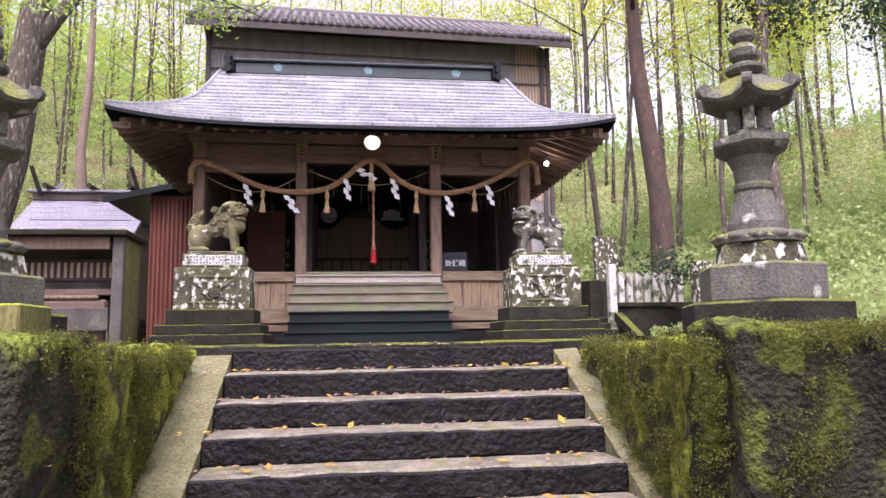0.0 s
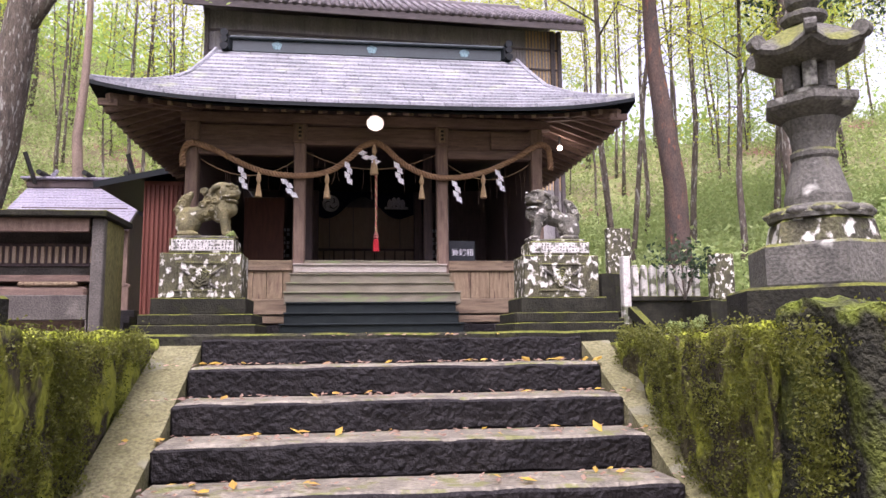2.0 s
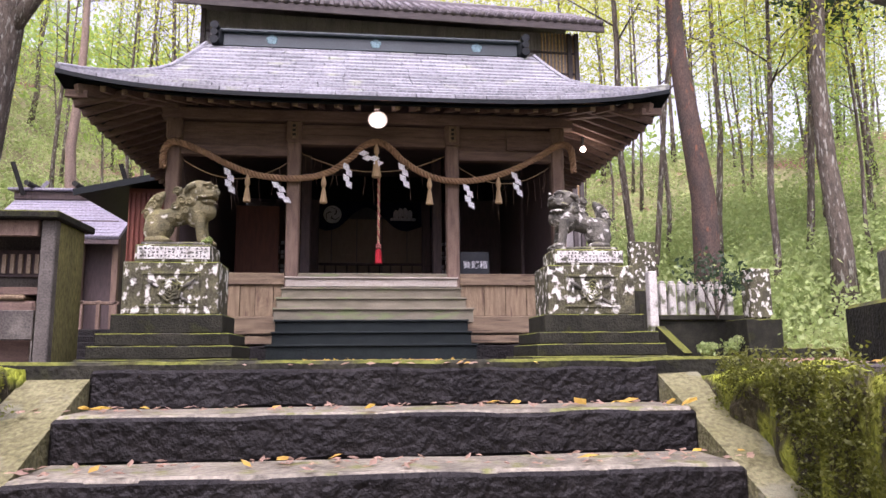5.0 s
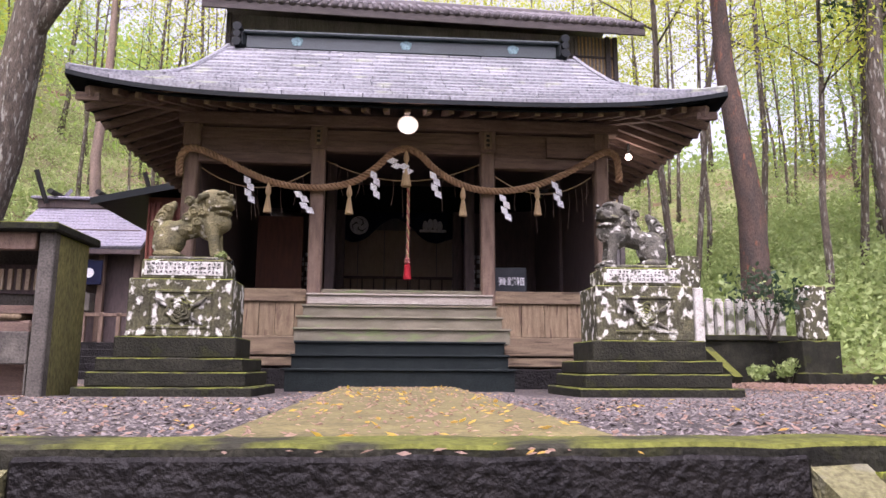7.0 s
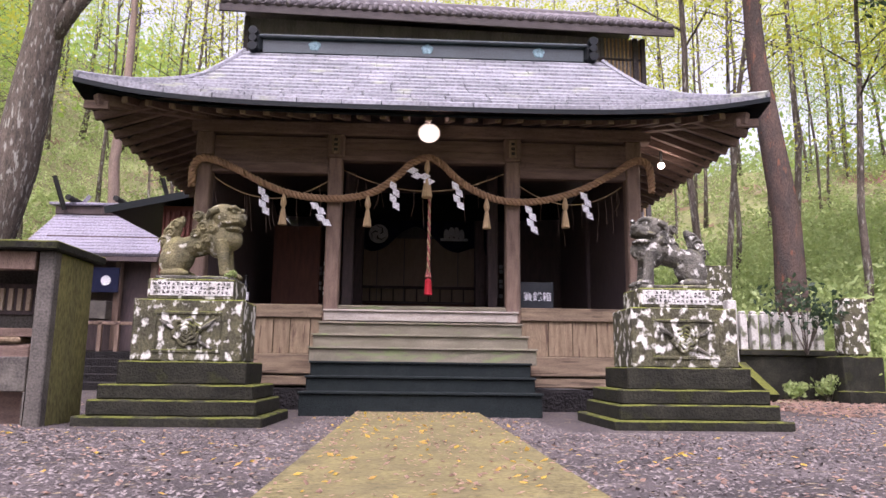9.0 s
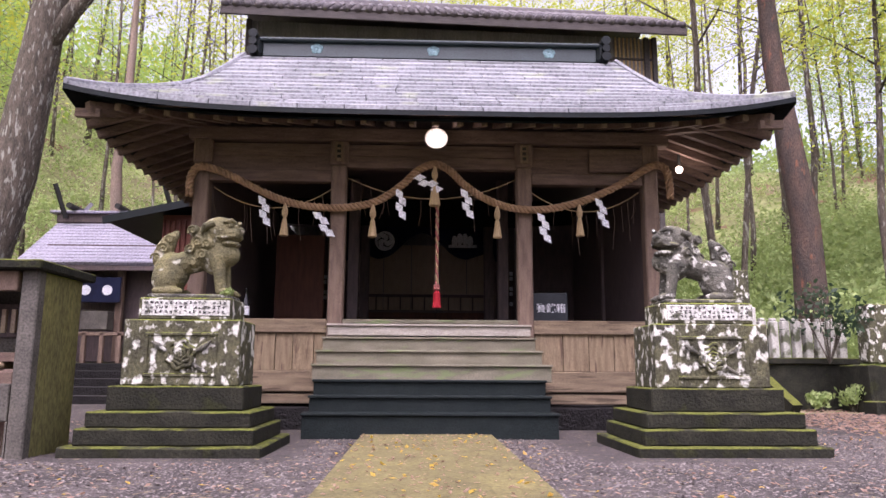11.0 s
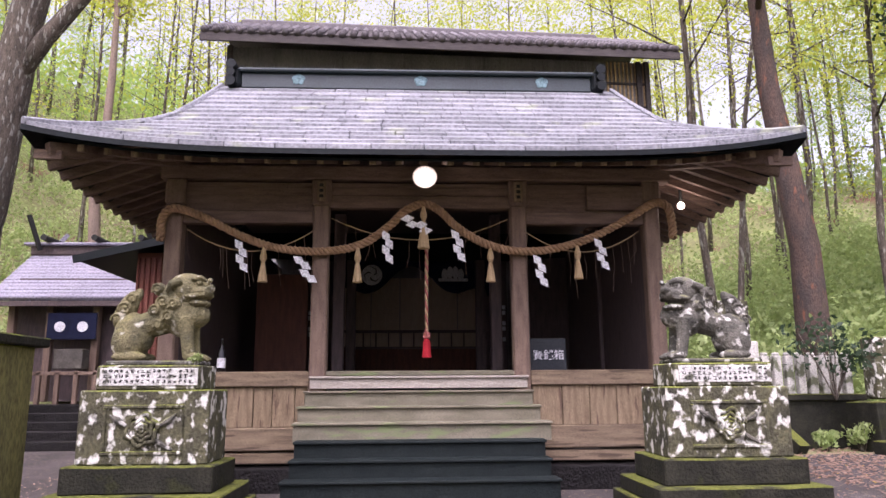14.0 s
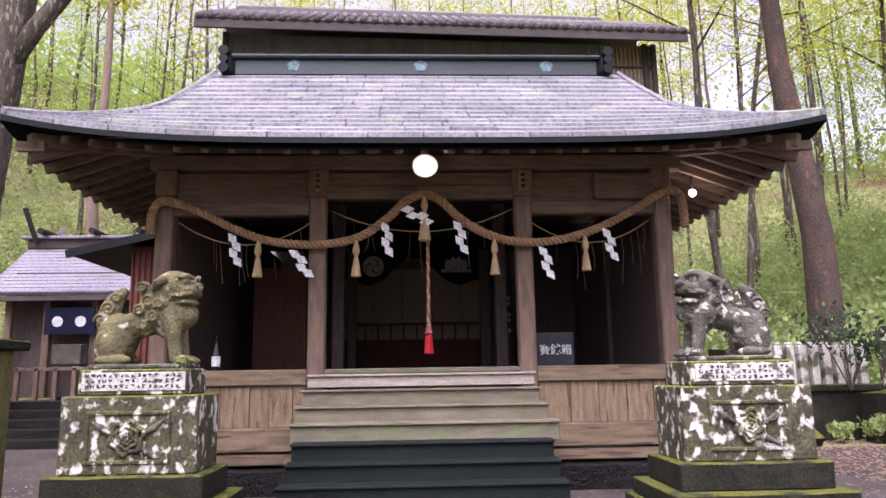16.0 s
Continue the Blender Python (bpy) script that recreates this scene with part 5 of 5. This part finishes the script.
YG = "slender tree with yellow-green autumn leaves"
GR = "slender tree with fresh green leaves"
P_YG = [tree_proto(s, 14, 0.115, M_BARK, M_LEAF, 0.4, 2.4, 48, 0.07) for s in (1, 2, 3)]
P_GR = [tree_proto(s, 11, 0.075, M_BARK, M_LEAFG, 0.2, 2.0, 44, 0.062) for s in (4, 5)]
P_BARE = [tree_proto(s, 16, 0.08, M_BARK, M_LEAF, 0.35, 2.2, 8, 0.07) for s in (6, 7)]
P_PALE = tree_proto(8, 17, 0.26, M_BARKPALE, M_LEAF, 0.75, 1.6, 20, 0.1)
P_CON = tree_proto(9, 18, 0.3, M_BARK, M_LEAFD, 0.45, 2.0, 60, 0.10, limbs=18)
P_BIG = tree_proto(12, 15, 0.40, M_BARKRED, M_LEAF, 0.62, 3.0, 14, 0.10, lean=-0.105)
P_BIGL = tree_proto(13, 17, 0.6, M_BARK, M_LEAF, 0.6, 3.0, 14, 0.10, lean=0.40)

big = plant(P_BIG, 8.65, 6.1, 1.0, 0, "large leaning trunk with red-brown patched bark")
bigl = plant(P_BIGL, -9.85, 5.9, 1.0, 0, "large rough grey-brown trunk with a forked limb")
part("limb", tube([(1.1, 0, 6.8), (1.8, 0, 8.0), (3.1, -0.1, 9.7), (3.8, -0.1, 11.4)], [0.24, 0.19, 0.14, 0.06], 9), M_BARK, bigl, smooth=True)
plant(P_PALE, -9.3, 12.5, 0.9, 20, "tall straight pale bare trunk among thin trees")
plant(P_CON, 11.8, 5.6, 0.95, 40, "tall dark evergreen conifer at the yard's edge")
plant(P_CON, 16.5, 5.5, 0.85, 130, "tall dark evergreen conifer at the yard's edge")
for x, y, sc, tn, tl in ((11.2, 10.6, 1.5, 30, 5), (12.9, 8.6, 1.4, 80, -4), (8.4, 10.4, 1.55, 200, 4), (8.9, 10.9, 1.3, 140, -6), (14.5, 9.5, 1.4, 250, 3)):
    plant(P_BARE[int(x * 10) % 2], x, y, sc, tn, "dark slender trunk with thin bare limbs", tl)
rr = random.Random(21)
spots = []


def scatter(n, x0, x1, y0, y1, gap, protos, label, smin=0.75, smax=1.2):
    made = tries = 0
    while made < n and tries < n * 30:
        tries += 1
        x, y = rr.uniform(x0, x1), rr.uniform(y0, y1)
        if any((x - a) ** 2 + (y - b) ** 2 < gap * gap for a, b in spots) or (-6.9 < x < 7.6 and y < 14.5) or (x < -6 and y < 14 and x > -11.5):
            continue
        spots.append((x, y))
        plant(rr.choice(protos), x, y, rr.uniform(smin, smax), rr.uniform(0, 360), label, rr.uniform(-4, 4))
        made += 1


scatter(24, 9.5, 32, 6, 30, 1.5, P_BARE, "thin bare-stemmed tree with few leaves")
scatter(15, 9, 34, 5, 34, 2.2, P_YG, YG)
scatter(16, 10, 28, 6, 26, 1.5, P_GR, GR, 0.6, 1.0)
scatter(9, -8, 9, 15, 34, 2.2, P_YG, YG)
scatter(10, -8, 9, 15, 30, 1.5, P_BARE, "thin bare-stemmed tree with few leaves")
scatter(46, -32, -7, 13, 34, 1.3, P_BARE, "thin bare-stemmed tree with few leaves")
scatter(14, -30, -8, 12, 32, 1.8, P_GR, GR)
scatter(10, -30, -9, 2, 30, 1.8, P_YG, YG)
scatter(8, -20, -8, -8, 8, 2.0, P_GR, GR, 0.7, 1.0)
# unseen trees added behind the camera, blocking light from that side
scatter(8, -14, 16, -40, -26, 3, P_YG, YG)

# undergrowth over the slopes and around the fence
g = np.random.default_rng(5)
cs = []
while len(cs) < 5200:
    x, y = g.uniform(-34, 36), g.uniform(-2, 40)
    if (-7.5 < x < 9.3 and y < 11.5) or (x < 0 and y < 12.6 and x > -11.2) or (0 < x < 9 and y < 14):
        continue
    d = math.hypot(x, y + 10)
    if g.random() > min(1, (22 / d) ** 1.5):
        continue
    cs.append((x, y, ground_z(x, y) + abs(g.normal(0.35, 0.35))))
for x, y in zip(g.uniform(6.0, 17, 2000), g.uniform(5.6, 16, 2000)):
    if not (x < 7.4 and y > 9) and not (x < 8.0 and y < 7.2):
        cs.append((x, y, ground_z(x, y) + abs(g.normal(0.5, 0.5))))
tagged(new("undergrowth", leaf_cloud("undergrowth", cs, 46, 0.42, 0.085, M_UNDER, 6, 0.8)), "dense light green undergrowth covering the slope", "undergrowth", kind="stuff")
cs = [(x, y, ground_z(x, y) + 0.3) for x, y in zip(g.uniform(9.9, 15, 60), g.uniform(3.2, 6, 60))]
tagged(new("low_shrubs", leaf_cloud("low_shrubs", cs, 60, 0.3, 0.06, M_UNDER, 7, 0.7)), "pale-edged low shrubs by the yard", "shrub", kind="stuff")
far = []
while len(far) < 1500:
    x, y = g.uniform(-60, 70), g.uniform(26, 62)
    far.append((x, y, ground_z(x, y) + g.uniform(0.3, 4)))
tagged(new("far_woods", leaf_cloud("far_woods", far, 40, 1.1, 0.22, M_LEAFG, 8, 0.9)), "hazy yellow-green woods up the slope", "woods", kind="stuff")


def shrub(x, y, z, h, seed, material, label, leaf=0.05):
    s = thing("shrub", label, "shrub", at=(x, y, z))
    q = random.Random(seed)
    bm = bmesh.new()
    tips = []
    for k in range(9):
        a = q.uniform(0, 6.28)
        e = Vector((math.cos(a) * h * 0.4, math.sin(a) * h * 0.4, h * q.uniform(0.5, 1.0)))
        tube([(0, 0, -0.1), e * 0.5, e], [0.015, 0.01, 0.004], 5, bm)
        tips += [tuple(e), tuple(e * 0.75)]
    part("stem", bm, M_BARK, s)
    new("leaves", leaf_cloud("leaves", tips, 22, h * 0.14, leaf, material, seed)).parent = s


shrub(7.7, 4.2, 1.0, 1.35, 1, M_LEAFD, "dark glossy shrub behind the stone fence", 0.07)
shrub(7.9, 3.9, 0.0, 0.45, 2, M_UNDER, "small green shrub at the fence foot")
shrub(7.3, 4.0, 0.0, 0.35, 3, M_UNDER, "small green shrub at the fence foot")
shrub(-1.92, -2.72, 1.37, 0.08, 4, M_UNDER, "tiny fern growing on the pedestal cap", 0.016)
shrub(1.3, -9.6, -0.75, 0.16, 5, M_LEAFG, "small green seedling on the mossy curb", 0.04)

# overhanging maple spray near the stair
br = thing("maple_branch", "overhanging maple branch with bright green leaves", "branch", at=(-6.5, -4.0, 0))
pts = [(0.0, 0, -0.2), (0.1, 0, 2.2), (0.8, -0.1, 3.8), (2.2, -0.1, 4.75), (3.9, -0.1, 4.75), (5.0, 0.0, 4.3)]
bm = tube(pts, [0.09, 0.08, 0.06, 0.04, 0.022, 0.008], 8)
tips = []
q = random.Random(9)
for k in range(60):
    t = q.uniform(2.2, 5)
    i = min(4, int(t))
    p = Vector(pts[i]).lerp(Vector(pts[i + 1]), t - i)
    e = p + Vector((q.uniform(-0.5, 0.5), q.uniform(-0.5, 0.5), q.uniform(-0.35, 0.4)))
    tube([p, e], [0.012, 0.004], 4, bm)
    tips += [tuple(e), tuple(p.lerp(e, 0.6))]
part("bough", bm, M_BARK, br)
new("leaves", leaf_cloud("leaves", tips, 24, 0.16, 0.04, M_LEAFG, 10, 0.45)).parent = br

# ---- fallen leaves, pebbles ----


def litter(name, n, where, size, material, seed, label):
    """Small flat leaves or stones lying on a surface; where(g) gives a point."""
    g = np.random.default_rng(seed)
    vs, fs = [], []
    for i in range(n):
        x, y, z = where(g)
        a = g.uniform(0, 6.28)
        s = size * g.uniform(0.6, 1.3)
        u = np.array([math.cos(a), math.sin(a), g.normal(0, 0.25)]) * s
        w = np.array([-math.sin(a), math.cos(a), g.normal(0, 0.25)]) * s * 0.55
        c = np.array([x, y, z + 0.25 * s])
        k = len(vs)
        vs += [c - u, c + w, c + u * 1.0, c - w, c + np.array([0, 0, 0.22 * s])]
        fs += [(k, k + 3, k + 4), (k + 3, k + 2, k + 4), (k + 2, k + 1, k + 4), (k + 1, k, k + 4)]
    return tagged(new(name, raw_mesh(name, vs, fs, material)), label, "leaves" if "leaves" in name else "gravel", kind="stuff")


def on_yard(g):
    while True:
        x, y = g.uniform(-5, 9), g.uniform(-8.2, 3)
        if abs(x) < 3.3 and y > -3.6 and not (abs(x) < 1.2 and y < -1.6):
            continue
        return x, y, ground_z(x, y)


def on_yard_near(g):
    while True:
        x, y = g.uniform(-4.5, 7), g.uniform(-8.2, -1)
        if -0.76 < x < 0.62 or (1.2 < abs(x) < 3.3 and y > -3.5):
            continue
        return x, y, ground_z(x, y)


def on_path(g):
    return g.uniform(-0.74, 0.6), g.uniform(-8.2, -1.6), 0.064


def on_stair(g):
    k = int(g.integers(1, 8))
    return g.uniform(-1.3, 1.1), TOPY - RUN * k + g.uniform(0.02, 0.26), TOPZ - RISE * k + 0.004


litter("yellow_leaves_on_yard", 420, on_yard, 0.028, M_FALLEN, 1, "scattered yellow fallen leaves on gravel")
litter("dry_leaves_on_yard", 4200, on_yard, 0.022, M_DRY, 2, "dry brown fallen leaves on gravel")
litter("pebbles", 36000, on_yard_near, 0.0145, M_PEBBLE, 3, "loose grey gravel stones")
litter("yellow_leaves_on_path", 150, on_path, 0.025, M_FALLEN, 4, "yellow fallen leaves on the path")
litter("dry_leaves_on_path", 800, on_path, 0.018, M_DRY, 5, "dry brown fallen leaves on the path")
litter("yellow_leaves_on_stair", 90, on_stair, 0.034, M_FALLEN, 6, "yellow fallen leaves on the stone steps")
litter("dry_leaves_on_stair", 700, on_stair, 0.018, M_DRY, 7, "brown leaf scraps on the stone steps")


# moss tufts clinging to the stair walls and their tops
g = np.random.default_rng(31)
cs = []
while len(cs) < 3400:
    k = g.integers(0, 6)
    z = -1.2 + 1.28 * g.random() ** 0.6
    if k == 0:
        yy = g.uniform(-10.3, -8.3)
        p = (1.19 + 0.07 * (yy + 8.3) + g.normal(0, 0.025), yy, z)
    elif k == 1:
        p = (-1.41 + g.normal(0, 0.025), g.uniform(-10.3, -8.3), z)
    elif k == 2:
        p = (g.uniform(1.2, 3.6), -10.43, z)
    elif k == 3:
        p = (g.uniform(-3.0, -1.4), -10.43, z)
    elif k == 4:
        p = (g.uniform(1.2, 3.0), g.uniform(-10.4, -9.95), 0.09)
    else:
        p = (g.uniform(-3.0, -1.42), g.uniform(-10.4, -9.95), 0.09)
    if (k in (2, 3) and g.random() < 0.75) or (k < 4 and noise.noise(Vector((p[0] * 4, p[1] * 4, p[2] * 1.4))) < 0.0 and z < -0.05):
        continue
    cs.append(p)
tagged(new("moss_tufts", leaf_cloud("moss_tufts", cs, 60, 0.022, 0.0075, M_TUFT, 32, 1.0)), "soft yellow-green moss tufts on the stone walls", "moss", kind="stuff")


def on_edge(g):
    x, y = g.uniform(5, 15), g.uniform(-1, 5)
    return x, y, ground_z(x, y)


litter("dry_leaves_by_wood", 5000, on_edge, 0.045, M_DRY, 9, "reddish-brown leaf litter at the wood's edge")
